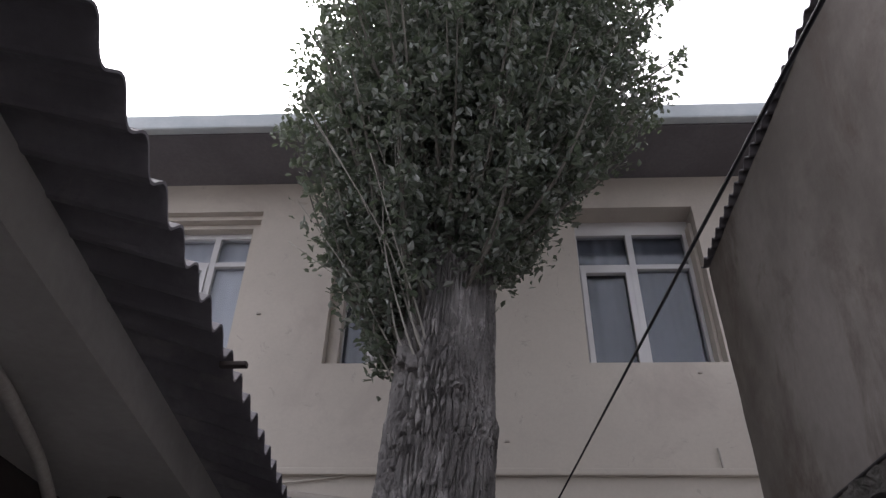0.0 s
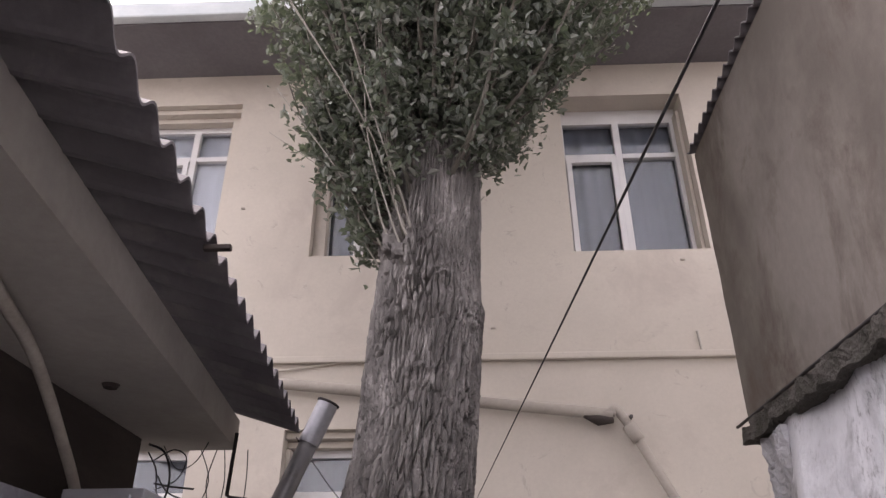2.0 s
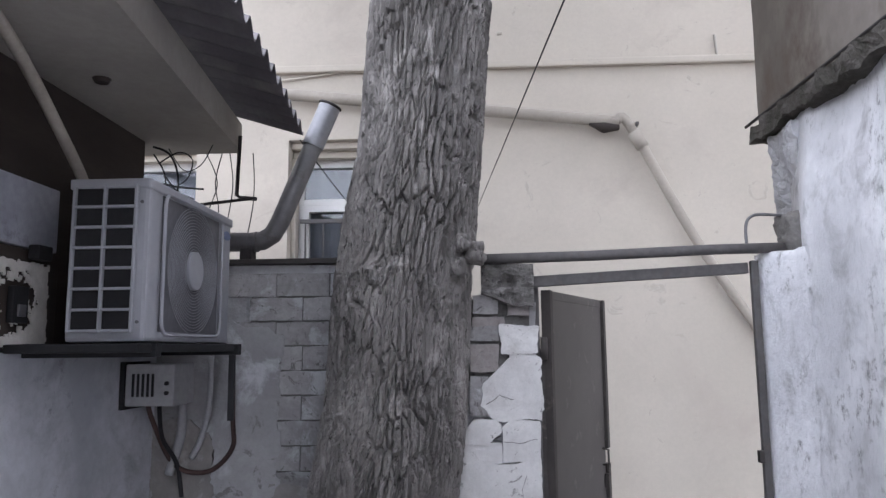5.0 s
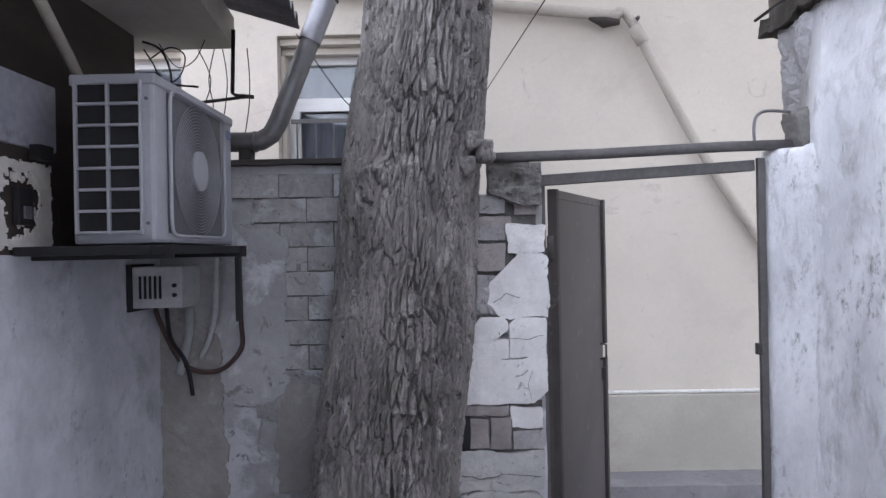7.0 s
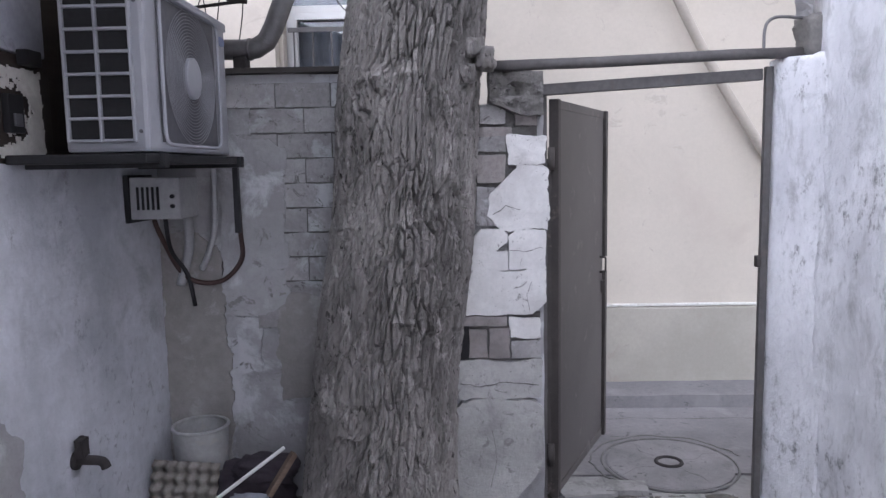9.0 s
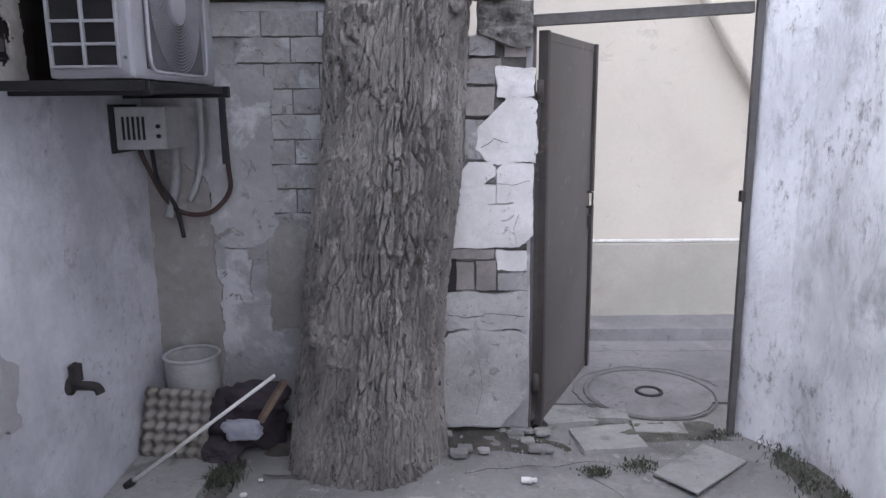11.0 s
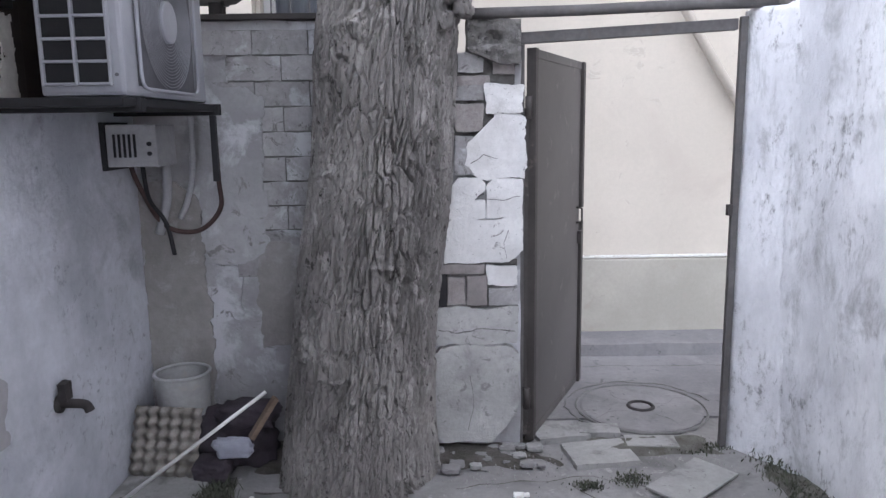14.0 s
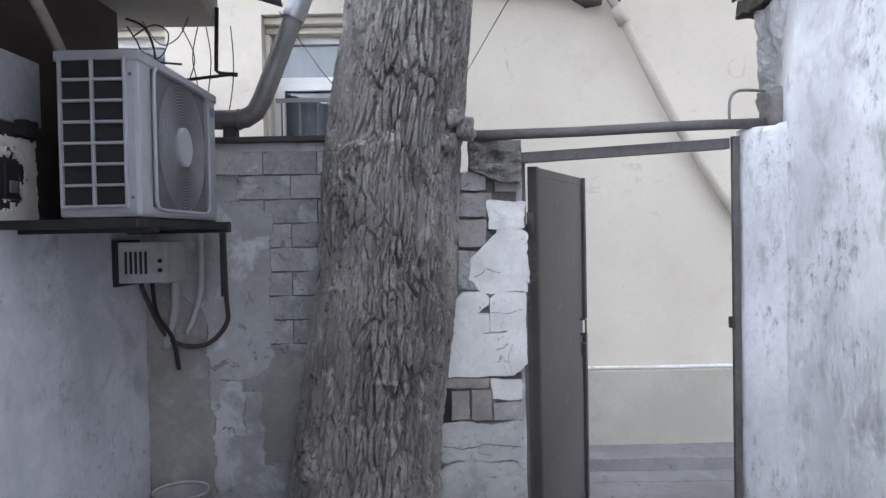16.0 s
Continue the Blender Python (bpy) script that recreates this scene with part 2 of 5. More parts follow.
def rough_block(x0, x1, y0, y1, z0, z1, step=0.05, amp=0.012, freq=3.0, seed=0):
    """A block of plaster or rubble with an uneven skin and worn edges."""
    bm = bmesh.new()
    nx, ny, nz = (max(1, round((b - a) / step)) for a, b in ((x0, x1), (y0, y1), (z0, z1)))
    cache = {}

    def v(i, j, k):
        if (i, j, k) not in cache:
            p = Vector((x0 + (x1 - x0) * i / nx, y0 + (y1 - y0) * j / ny, z0 + (z1 - z0) * k / nz))
            q = p + Vector((seed * 7.1, seed * 3.3, seed * 1.7))
            d = noise.noise_vector(q * freq) * amp + noise.noise_vector(q * freq * 4) * amp * 0.4
            cache[(i, j, k)] = bm.verts.new(p + d)
        return cache[(i, j, k)]

    for i in range(nx):
        for j in range(ny):
            for k in (0, nz):
                bm.faces.new((v(i, j, k), v(i + 1, j, k), v(i + 1, j + 1, k), v(i, j + 1, k)))
    for i in range(nx):
        for k in range(nz):
            for j in (0, ny):
                bm.faces.new((v(i, j, k), v(i + 1, j, k), v(i + 1, j, k + 1), v(i, j, k + 1)))
    for j in range(ny):
        for k in range(nz):
            for i in (0, nx):
                bm.faces.new((v(i, j, k), v(i, j + 1, k), v(i, j + 1, k + 1), v(i, j, k + 1)))
    return bm


def structure(name, bm, material, label, category, smooth=False):
    return tagged(link_bm(name, bm, material, smooth), label, category, kind="structure")


# ---- ground ----
bm = bmesh.new()
g = 90.0
xs = [-g, -12, *np.linspace(-1.6, 2.6, 85), 12, g]
ys = [-g, -8, *np.linspace(-0.5, 5.4, 119), 12, g]
grid = [[bm.verts.new((x, y, -0.03 if abs(x) > 11 or y < -7 or y > 11 else 0.012 * noise.noise((x * 1.3, y * 1.3, 0)) + 0.005 * noise.noise((x * 7, y * 7, 3)) - 0.004)) for y in ys] for x in xs]
for i in range(len(xs) - 1):
    for j in range(len(ys) - 1):
        bm.faces.new((grid[i][j], grid[i + 1][j], grid[i + 1][j + 1], grid[i][j + 1]))
structure("ground", bm, M["concrete"], "worn grey concrete yard with stains and cracks", "ground", True)
structure("pavement", rough_block(-8, 8, 4.86, 5.4, -0.05, 0.085, 0.12, 0.006), M["alley"], "low concrete apron along the foot of the building", "pavement")

structure("road", rough_block(-8, 8, 3.84, 4.86, -0.05, 0.004, 0.12, 0.003, 2, 40), M["alley"], "grey worn paving of the narrow alley", "road")

# ---- the two-storey building across the alley ----
WALL_Y = 5.21
WINDOWS = [(-2.66, -1.50, 4.48, 6.08), (-0.76, 0.40, 4.48, 6.08), (1.35, 2.44, 4.475, 6.06), (-2.75, -1.47, 1.55, 3.08), (-0.81, 0.42, 1.55, 3.08)]
building = thing("house", "two-storey peach-painted house with white windows and deep eaves", "house", (0, WALL_Y, 0))
building.location = (0, 0, 0)
part("wall", wall_with_holes(-9, 9, 0, 6.42, WALL_Y, WALL_Y + 0.42, WINDOWS), M["peach"], building)
part("plinth", box(-9, 9, WALL_Y - 0.035, WALL_Y - 0.002, 0.0, 0.60, 0.012), M["plinth"], building)
# Pale strip paints in the light that the plinth's top edge catches.
part("plinth_cap", box(-9, 9, WALL_Y - 0.026, WALL_Y - 0.002, 0.604, 0.624, 0.007), M["lit_edge_white"], building, "pale strip painted as the light caught on the plinth edge")
part("string_course", box(-9, 9, WALL_Y - 0.045, WALL_Y - 0.002, 3.565, 3.62, 0.012), M["peach"], building)
part("soffit", box(-9.2, 9.2, 4.55, 5.85, 6.42, 6.47, 0), M["soffit"], building, "dark boarded soffit")
part("gutter", box(-9.2, 9.2, 4.46, 4.548, 6.43, 6.60, 0.02), M["gutter"], building, "grey metal gutter")
bm = bmesh.new()
v = [bm.verts.new(p) for p in ((-9.3, 4.5, 6.58), (9.3, 4.5, 6.58), (9.3, 9.0, 7.9), (-9.3, 9.0, 7.9), (-9.3, 4.5, 6.62), (9.3, 4.5, 6.62), (9.3, 9.0, 7.94), (-9.3, 9.0, 7.94))]
for q in ((0, 1, 2, 3), (4, 5, 6, 7), (0, 1, 5, 4), (1, 2, 6, 5), (2, 3, 7, 6), (3, 0, 4, 7)):
    bm.faces.new([v[i] for i in q])
part("roof", bm, M["slate"], building)
part("rear_wall", box(-9, 9, 9.0, 9.2, 0, 7.8, 0), M["peach"], building)
for x in (-9, 8.8):
    part("side_wall", box(x, x + 0.2, 5.64, 9.0, 0, 6.42, 0), M["peach"], building)

# ---- boundary wall and upper storey on the one side ----
def bent_wall(front, back, z0, z1, step, amp, seed, ragged=0.0):
    """A plastered wall standing on a bent plan: front is its soft face, back closes the plan behind it."""
    path = []
    for i in range(len(front) - 1):
        a, b, c, d = (Vector(front[k]) for k in (max(i - 1, 0), i, i + 1, min(i + 2, len(front) - 1)))
        n = max(1, round((c - b).length / step))
        for k in range(n):
            u = k / n
            path.append(0.5 * (2 * b + (c - a) * u + (2 * a - 5 * b + 4 * c - d) * u * u + (3 * b - a - 3 * c + d) * u ** 3) if n > 3 else b.lerp(c, u))
    path.append(Vector(front[-1]))
    soft = len(path)
    path += [Vector(p) for p in back]
    nz = round((z1 - z0) / step)
    bm = bmesh.new()
    rings = []
    for k in range(nz + 1):
        ring = []
        for i, p in enumerate(path):
            z = z0 + (z1 - z0) * k / nz
            q = Vector((p.x, p.y, z))
            if i < soft:
                d = noise.noise_vector(q * 1.7 + Vector((seed, 0, 0))) * amp * 1.6 + noise.noise_vector(q * 5.0) * amp * 0.7 + noise.noise_vector(q * 19) * amp * 0.28
                q += Vector((d.x, d.y, 0))
                q.x -= 0.03 * max(0, 0.45 - z) * max(0, min(1, (3.3 - p.y) * 3))
                q.x += 0.06 * max(0, (z - 2.3) / 0.3) * max(0, min(1, (p.y - 2.8) * 3))
                if k == nz:
                    q.z += ragged * noise.noise(q * 14)
            ring.append(bm.verts.new(q))
        rings.append(ring)
    n = len(path)
    for a, b in zip(rings, rings[1:]):
        for i in range(n):
            bm.faces.new((a[i], a[(i + 1) % n], b[(i + 1) % n], b[i]))
    bm.faces.new(rings[-1])
    bm.faces.new(rings[0][::-1])
    return bm


structure("wall_east", bent_wall(((1.885, 3.315), (1.932, 3.17), (1.958, 3.0), (1.972, 2.7), (1.975, 2.0), (1.975, 0.0), (1.975, -3.2)), ((2.35, -3.2), (2.35, 3.60), (1.96, 3.60)), -0.05, 2.66, 0.03, 0.016, 1), M["whitewash"], "rough whitewashed rubble wall with dark damp stains", "wall", True)
structure("gate_jamb", bent_wall(((1.753, 3.545), (1.753, 3.497), (1.800, 3.43), (1.878, 3.325), (1.894, 3.29)), ((1.99, 3.29), (1.99, 3.545)), -0.05, 2.005, 0.025, 0.007, 1, 0.02), M["whitewash"], "plastered white wall end beside the gate", "wall", True)
structure("wall_upper_east", rough_block(1.95, 2.34, -3.2, 3.87, 2.70, 4.42, 0.08, 0.01, 1.2, 3), M["render"], "brown-stained grey cement-rendered upper wall", "wall")
structure("ledge", rough_block(1.905, 2.25, -3.2, 3.89, 2.615, 2.705, 0.02, 0.030, 8, 4), M["soil"], "ragged dark cement ledge under the upper wall", "ledge")


# ---- left-hand building: walls, slab, sheet roof ----
def left_x(x, y, slant=0.102):
    return x - slant * (y - 3.6)


structure("wall_west", rough_block(-1.35, -1.0, -3.2, 3.62, -0.05, 1.60, 0.05, 0.012, 2.0, 5), M["dirty_white"], "patchy bluish white plastered wall with grime", "wall")
# Near-black colour stands in for the shaded recess beneath the slab.
structure("wall_west_upper", rough_block(-1.5, -1.07, -3.2, 3.56, 1.60, 2.61, 0.1, 0.004, 2.0, 6), M["dark_wood"], "dark brown wall standing in for the shaded recess under the slab", "wall")
bm = bmesh.new()
v = []
for y in (-3.2, 3.80):
    for x, z in ((-0.66, 2.60), (-0.66, 2.75), (-2.6, 2.75), (-2.6, 2.60)):
        v.append(bm.verts.new((left_x(x, y), y, z)))
for q in ((0, 1, 2, 3), (4, 5, 6, 7), (0, 1, 5, 4), (1, 2, 6, 5), (2, 3, 7, 6), (3, 0, 4, 7)):
    bm.faces.new([v[i] for i in q])
structure("roof_slab", bm, M["slab"], "plastered concrete roof slab projecting over the wall", "slab")


def wavy_sheet(x_edge, x_back, z_edge, z_back, y0, y1, pitch, amp, thick, flip):
    """A corrugated sheet whose waves run from the eave edge up to the back."""
    bm = bmesh.new()
    n = int((y1 - y0) / pitch * 12)
    low, high = [], []
    for i in range(n + 1):
        y = y0 + (y1 - y0) * i / n
        w = amp * math.sin(2 * math.pi * y / pitch)
        jut = 0.012 * noise.noise((int(y / pitch / 4) * 3.7, 1, flip))
        row = []
        for x, z in ((x_edge + jut, z_edge), (x_back, z_back)):
            row.append((bm.verts.new((left_x(x, y, 0.085) if flip < 0 else x, y, z + w)), bm.verts.new((left_x(x, y, 0.085) if flip < 0 else x, y, z + w + thick))))
        low.append(row)
    for a, b in zip(low, low[1:]):
        bm.faces.new((a[0][0], a[1][0], b[1][0], b[0][0]))
        bm.faces.new((a[0][1], b[0][1], b[1][1], a[1][1]))
        bm.faces.new((a[0][0], b[0][0], b[0][1], a[0][1]))
        bm.faces.new((a[1][0], a[1][1], b[1][1], b[1][0]))
    for e in (low[0], low[-1]):
        bm.faces.new((e[0][0], e[0][1], e[1][1], e[1][0]))
    return bm


roof = thing("sheet_roof", "dark weathered corrugated sheet roof over the slab", "roof", (-0.6, 1.5, 2.7))
roof.location = (0, 0, 0)
part("roofing_sheet", wavy_sheet(-0.33, -2.7, 2.68, 3.42, -3.2, 3.72, 0.138, 0.026, 0.008, -1), M["slate"], roof, smooth=False)
roof_e = thing("sheet_roof", "grey corrugated sheet roof over the rendered wall", "roof")
part("roofing_sheet", wavy_sheet(1.92, 4.45, 4.445, 4.9, -3.2, 3.91, 0.10, 0.018, 0.008, 1), M["slate"], roof_e)

# ---- the low brick wall at the back of the yard ----
structure("wall_north", rough_block(-1.2, 0.36, 3.63, 3.83, -0.05, 2.0, 0.05, 0.006, 3, 7), M["grey_plaster"], "grey plastered low brick wall with bare joints", "wall")
structure("wall_south", box(-1.4, 2.4, -3.4, -3.2, 0, 2.6, 0.0), M["dirty_white"], "plain wall closing the yard", "wall")
structure("wall_pier", rough_block(0.36, 0.77, 3.515, 3.80, -0.05, 1.80, 0.05, 0.008, 3, 8), M["grey_plaster"], "crumbling pier beside the gate", "wall")

# ---- the tree ----
TRUNK = [(-0.3, 0.0, 0.42), (0.0, 0.01, 0.355), (0.12, 0.02, 0.338), (0.3, 0.035, 0.325), (0.5, 0.06, 0.315), (0.77, 0.08, 0.30), (1.5, 0.165, 0.285), (1.82, 0.19, 0.28), (2.45, 0.265, 0.258), (2.82, 0.30, 0.262), (3.02, 0.318, 0.262), (3.12, 0.328, 0.264), (3.18, 0.325, 0.248), (3.5, 0.335, 0.24), (4.3, 0.38, 0.20), (6.0, 0.5, 0.13), (8.0, 0.6, 0.05)]


def trunk_at(z):
    for a, b in zip(TRUNK, TRUNK[1:]):
        if z <= b[0]:
            u = (z - a[0]) / (b[0] - a[0])
            return a[1] + (b[1] - a[1]) * u, a[2] + (b[2] - a[2]) * u
    return TRUNK[-1][1:]


SCARS = ((4.45, 1.93, 0.10, 0.025), (4.9, 2.42, 0.05, 0.04), (4.75, 2.78, 0.07, 0.02), (4.2, 1.90, 0.07, 0.02), (4.6, 3.22, 0.12, 0.035), (5.0, 3.25, 0.06, 0.04), (4.9, 0.98, 0.09, 0.012), (4.35, 0.52, 0.08, 0.012), (4.1, 1.35, 0.04, 0.03))


def bark(a, z, r):
    """Height of the bark at angle a and height z: tall narrow plates parted by cracks, with old scars between them."""
    x, y = math.cos(a) * 0.29, math.sin(a) * 0.29
    w = noise.noise_vector((x * 7, y * 7, z * 4.0))
    p = Vector((x * 35 + w.x * 0.65, y * 35 + w.y * 0.65, z * 6.0 + w.z * 0.8))
    d, at = noise.voronoi(p)
    open_ = 0.6 + 0.9 * noise.noise((x * 4, y * 4, z * 2.1 + 20))
    h = -0.040 * max(0.22, open_) * max(0.0, 1 - (d[1] - d[0]) / 0.18) ** 0.9
    h += 0.0025 * noise.noise(at[0] * 3.7)
    d, at = noise.voronoi(Vector((p.x * 2.1 + 3, p.y * 2.1, p.z * 1.7)))
    h += -0.007 * max(0.0, 1 - (d[1] - d[0]) / 0.12)
    h += 0.006 * noise.noise((x * 30, y * 30, z * 7 + 3)) + 0.003 * noise.noise((x * 90, y * 90, z * 30)) + 0.002 * noise.noise((x * 160, y * 160, z * 90))
    for sa, sz, wa, wz in SCARS:
        da, dz = (a - sa) * 0.29 / wa, (z - sz - 0.02 * noise.noise((x * 12, y * 12, sz))) / wz
        e = da * da + dz * dz
        if e < 4:
            h += math.exp(-e * 1.3) * (0.018 + 0.03 * noise.noise((x * 40, y * 40, z * 45)))
    return h + 0.026 * noise.noise((x * 3, y * 3, z * 1.2))


tree = thing("tree", "old tree with thick furrowed trunk and dense small leaves", "tree", (0, 3.32, 0))
tree.location = (0, 0, 0)
bm = bmesh.new()
sides = 380
zs = list(np.arange(-0.1, 3.6, 0.0085)) + list(np.arange(3.62, 7.9, 0.12))
last = None
for z in zs:
    cx, r = trunk_at(z)
    ring = []
    for k in range(sides):
        a = 2 * math.pi * k / sides
        flare = 1 + 0.07 * max(0, 0.5 - z) * math.sin(a * 5 + 1)
        rr = (r + 0.012) * flare + bark(a, z, r)
        ring.append(bm.verts.new((cx + rr * math.cos(a), 3.34 + rr * math.sin(a), z)))
    if last:
        for k in range(sides):
            bm.faces.new((last[k], last[(k + 1) % sides], ring[(k + 1) % sides], ring[k]))
    last = ring
M["bark"] = mat("furrowed_bark", (0.285, 0.267, 0.253), (0.15, 0.14, 0.133), 1.0, 5.0, 42, 1.0, 0.02, stain=(0.35, 0.329, 0.313), stain_scale=13, stain_at=0.58, soft=0.15, stretch=(1, 1, 0.42), speck=(0.07, 0.065, 0.061), speck_scale=30, speck_at=0.62)
M["leaf"] = mat("leaf_green", (0.125, 0.142, 0.117), (0.08, 0.096, 0.077), 0.45, 3.0, 12, 0.05, spec=0.5, stain=(0.135, 0.15, 0.115), stain_scale=7, stain_at=0.55)
ln, ll = M["leaf"].node_tree.nodes, M["leaf"].node_tree.links
for_leaf, pick = ln.new("ShaderNodeNewGeometry"), ln.new("ShaderNodeMapRange")
pick.inputs["From Min"].default_value, pick.inputs["From Max"].default_value = 0.62, 1.0
each, was = ln.new("ShaderNodeMix"), ln["Principled BSDF"].inputs["Base Color"].links[0].from_socket
each.data_type, each.inputs[7].default_value = "RGBA", (0.36, 0.37, 0.335, 1)
ll.new(for_leaf.outputs["Random Per Island"], pick.inputs["Value"]), ll.new(pick.outputs["Result"], each.inputs[0])
ll.new(was, each.inputs[6]), ll.new(each.outputs[2], ln["Principled BSDF"].inputs["Base Color"])
lp, lo_, lt, lm = ln["Principled BSDF"], ln["Material Output"], ln.new("ShaderNodeBsdfTranslucent"), ln.new("ShaderNodeMixShader")
lt.inputs["Color"].default_value, lm.inputs[0].default_value = (0.13, 0.17, 0.09, 1), 0.3
ll.new(lp.outputs[0], lm.inputs[1]), ll.new(lt.outputs[0], lm.inputs[2]), ll.new(lm.outputs[0], lo_.inputs["Surface"])
M["twig"] = mat("pale_twig", (0.15, 0.14, 0.115), (0.10, 0.092, 0.078), 0.9, 8, 50, 0.4)
part("trunk", bm, M["bark"], tree, "thick grey deeply furrowed trunk")

rng = random.Random(4)
nrng = np.random.RandomState(5)


def crown_reach(z, a):
    """How far the crown reaches from its axis at height z towards angle a."""
    left = np.interp(z, (3.4, 3.75, 4.0, 4.35, 5.0, 6.0, 7.5, 8.8), (0.34, 0.46, 0.62, 0.88, 1.18, 1.18, 1.0, 0.2))
    right = np.interp(z, (3.4, 3.9, 4.05, 4.4, 4.8, 5.3, 6.1, 7.5, 8.8), (0.10, 0.16, 0.36, 0.70, 1.0, 1.28, 1.55, 1.3, 0.2))
    front = np.interp(z, (3.4, 3.9, 4.4, 5.0, 6.0, 7.5, 8.8), (0.16, 0.36, 0.62, 0.9, 1.05, 0.8, 0.2))
    c, s = math.cos(a), math.sin(a)
    side = right if c > 0 else left
    return 1 / math.sqrt((c / side) ** 2 + (s / front) ** 2)


shoots = []
while len(shoots) < 900:
    a = rng.uniform(0, 2 * math.pi)
    z0 = 3.42 + 4.4 * rng.random() ** 1.25
    if math.cos(a) > -0.45 and z0 < (3.7 if math.sin(a) < -0.5 else 3.95) + 0.3 * rng.random():
        continue
    cx, r = trunk_at(z0)
    base = Vector((cx + r * 0.9 * math.cos(a), 3.34 + r * 0.9 * math.sin(a), z0))
    z1 = min(z0 + rng.uniform(0.5, 1.4), 8.6)
    reach = crown_reach(z1, a) * (1 - 0.65 * rng.random() ** 1.3)
    tip = Vector((0.45 + reach * math.cos(a), 3.34 + reach * math.sin(a), z1))
    mid = base.lerp(tip, 0.45) + Vector((0.10 * math.cos(a), 0.10 * math.sin(a), -0.10))
    shoots.append((base, mid, tip))
limbs = bmesh.new()
for base, mid, tip in shoots:
    tube((base, mid, tip), (0.008, 0.006, 0.003) if rng.random() < 0.75 else (0.013, 0.010, 0.004), 5, limbs, spline=4)
tagged(part("twig", limbs, M["twig"], tree, "thin upright leafy twigs"), kind="stuff")
M["pale_shoot"] = mat("pale_shoot", (0.36, 0.34, 0.30), (0.27, 0.25, 0.22), 0.9, 8, 50, 0.4)
for k in range(9):
    a = 2.8 + 1.7 * rng.random()
    z0 = 3.34 + 0.16 * rng.random()
    cx, r = trunk_at(z0)
    base = Vector((cx + r * math.cos(a), 3.34 + r * math.sin(a), z0))
    out = Vector((math.cos(a) - 0.25, math.sin(a), 0)).normalized()
    h = rng.uniform(0.7, 1.5)
    part("shoot", tube((base, base + out * 0.09 + Vector((0, 0, 0.16)), base + out * (0.16 + 0.16 * rng.random()) + Vector((0, 0, 0.5 * h)), base + out * (0.25 + 0.45 * rng.random()) + Vector((rng.uniform(-0.12, 0.06), 0, h))), (0.007, 0.005, 0.0035, 0.002), 6, spline=5), M["pale_shoot"], tree, smooth=True)

# leaves sit in clumps along the shoots and at their tips
V, F = [], []
leaf_shape = np.array([(0, 0, 0), (0.30, 0.42, 0.10), (0.16, 0.8, 0.06), (0, 1.0, -0.05), (-0.16, 0.8, 0.06), (-0.30, 0.42, 0.10)])


def leaf(p, size):
    e = Euler((nrng.uniform(-0.4, 1.5), nrng.uniform(-0.7, 0.7), nrng.uniform(0, 6.28))).to_matrix()
    n0 = len(V)
    V.extend(tuple(Vector(p) + e @ Vector(tuple(q * size))) for q in leaf_shape)
    F.extend(((n0, n0 + 1, n0 + 2, n0 + 3), (n0, n0 + 3, n0 + 4, n0 + 5)))


for base, mid, tip in shoots:
    for c in range(10):
        u = rng.uniform(0.25, 1.05)
        p = base.lerp(mid, u * 2) if u < 0.5 else mid.lerp(tip, u * 2 - 1)
        p = p + Vector((rng.gauss(0, 0.05), rng.gauss(0, 0.05), rng.gauss(0, 0.07)))
        for k in range(15):
            leaf(p + Vector((rng.gauss(0, 0.033), rng.gauss(0, 0.033), rng.gauss(0, 0.045))), rng.uniform(0.03, 0.068))
for k in range(1500):
    z = rng.uniform(4.1, 8.3)
    a = rng.uniform(0, 2 * math.pi)
    q = crown_reach(z, a) * 0.74 * rng.random() ** 0.5
    p = Vector((0.45 + q * math.cos(a), 3.34 + q * math.sin(a), z))
    for j in range(16):
        leaf(p + Vector((rng.gauss(0, 0.06), rng.gauss(0, 0.06), rng.gauss(0, 0.06))), rng.uniform(0.03, 0.07))
for k in range(230):
    z = rng.uniform(3.92, 4.7)
    a = rng.uniform(math.pi, 2 * math.pi)
    cx, r = trunk_at(z)
    q = r + rng.uniform(0.03, 0.26) * min(1, (z - 3.7) * 1.4)
    p = Vector((cx + q * math.cos(a), 3.34 + q * math.sin(a), z))
    for j in range(13):
        leaf(p + Vector((rng.gauss(0, 0.045), rng.gauss(0, 0.04), rng.gauss(0, 0.06))), rng.uniform(0.026, 0.055))
for k in range(1000):
    z = rng.uniform(4.9, 7.6)
    a = rng.uniform(-1.3, 1.3)
    q = crown_reach(z, a) * rng.uniform(0.45, 0.85)
    p = Vector((0.45 + q * math.cos(a), 3.34 + q * math.sin(a), z))
    for j in range(15):
        leaf(p + Vector((rng.gauss(0, 0.06), rng.gauss(0, 0.06), rng.gauss(0, 0.06))), rng.uniform(0.03, 0.06))
me = bpy.data.meshes.new("crown")
me.from_pydata(V, [], F)
me.materials.append(M["leaf"])
crown = new("crown", me)
crown.parent = tree
tagged(crown, "dense grey-green small leaves in upright clumps", kind="stuff")

# ---- the gate ----
gate = thing("iron_gate", "grey-brown sheet-iron gate standing open into the alley", "gate")
part("post", box(1.714, 1.746, 3.478, 3.505, 0, 1.975, 0.003), M["frame_iron"], gate)
part("post", box(0.735, 0.785, 3.525, 3.57, 0, 1.88, 0.004), M["frame_iron"], gate)
bm = box(0.0, 0.968, -0.022, 0.022, -0.03, 0.018, 0.004)
bmesh.ops.transform(bm, matrix=pose(0.735, 3.5, 1.90, 0, -2.9, 0), verts=bm.verts)
part("lintel", bm, M["frame_iron"], gate)
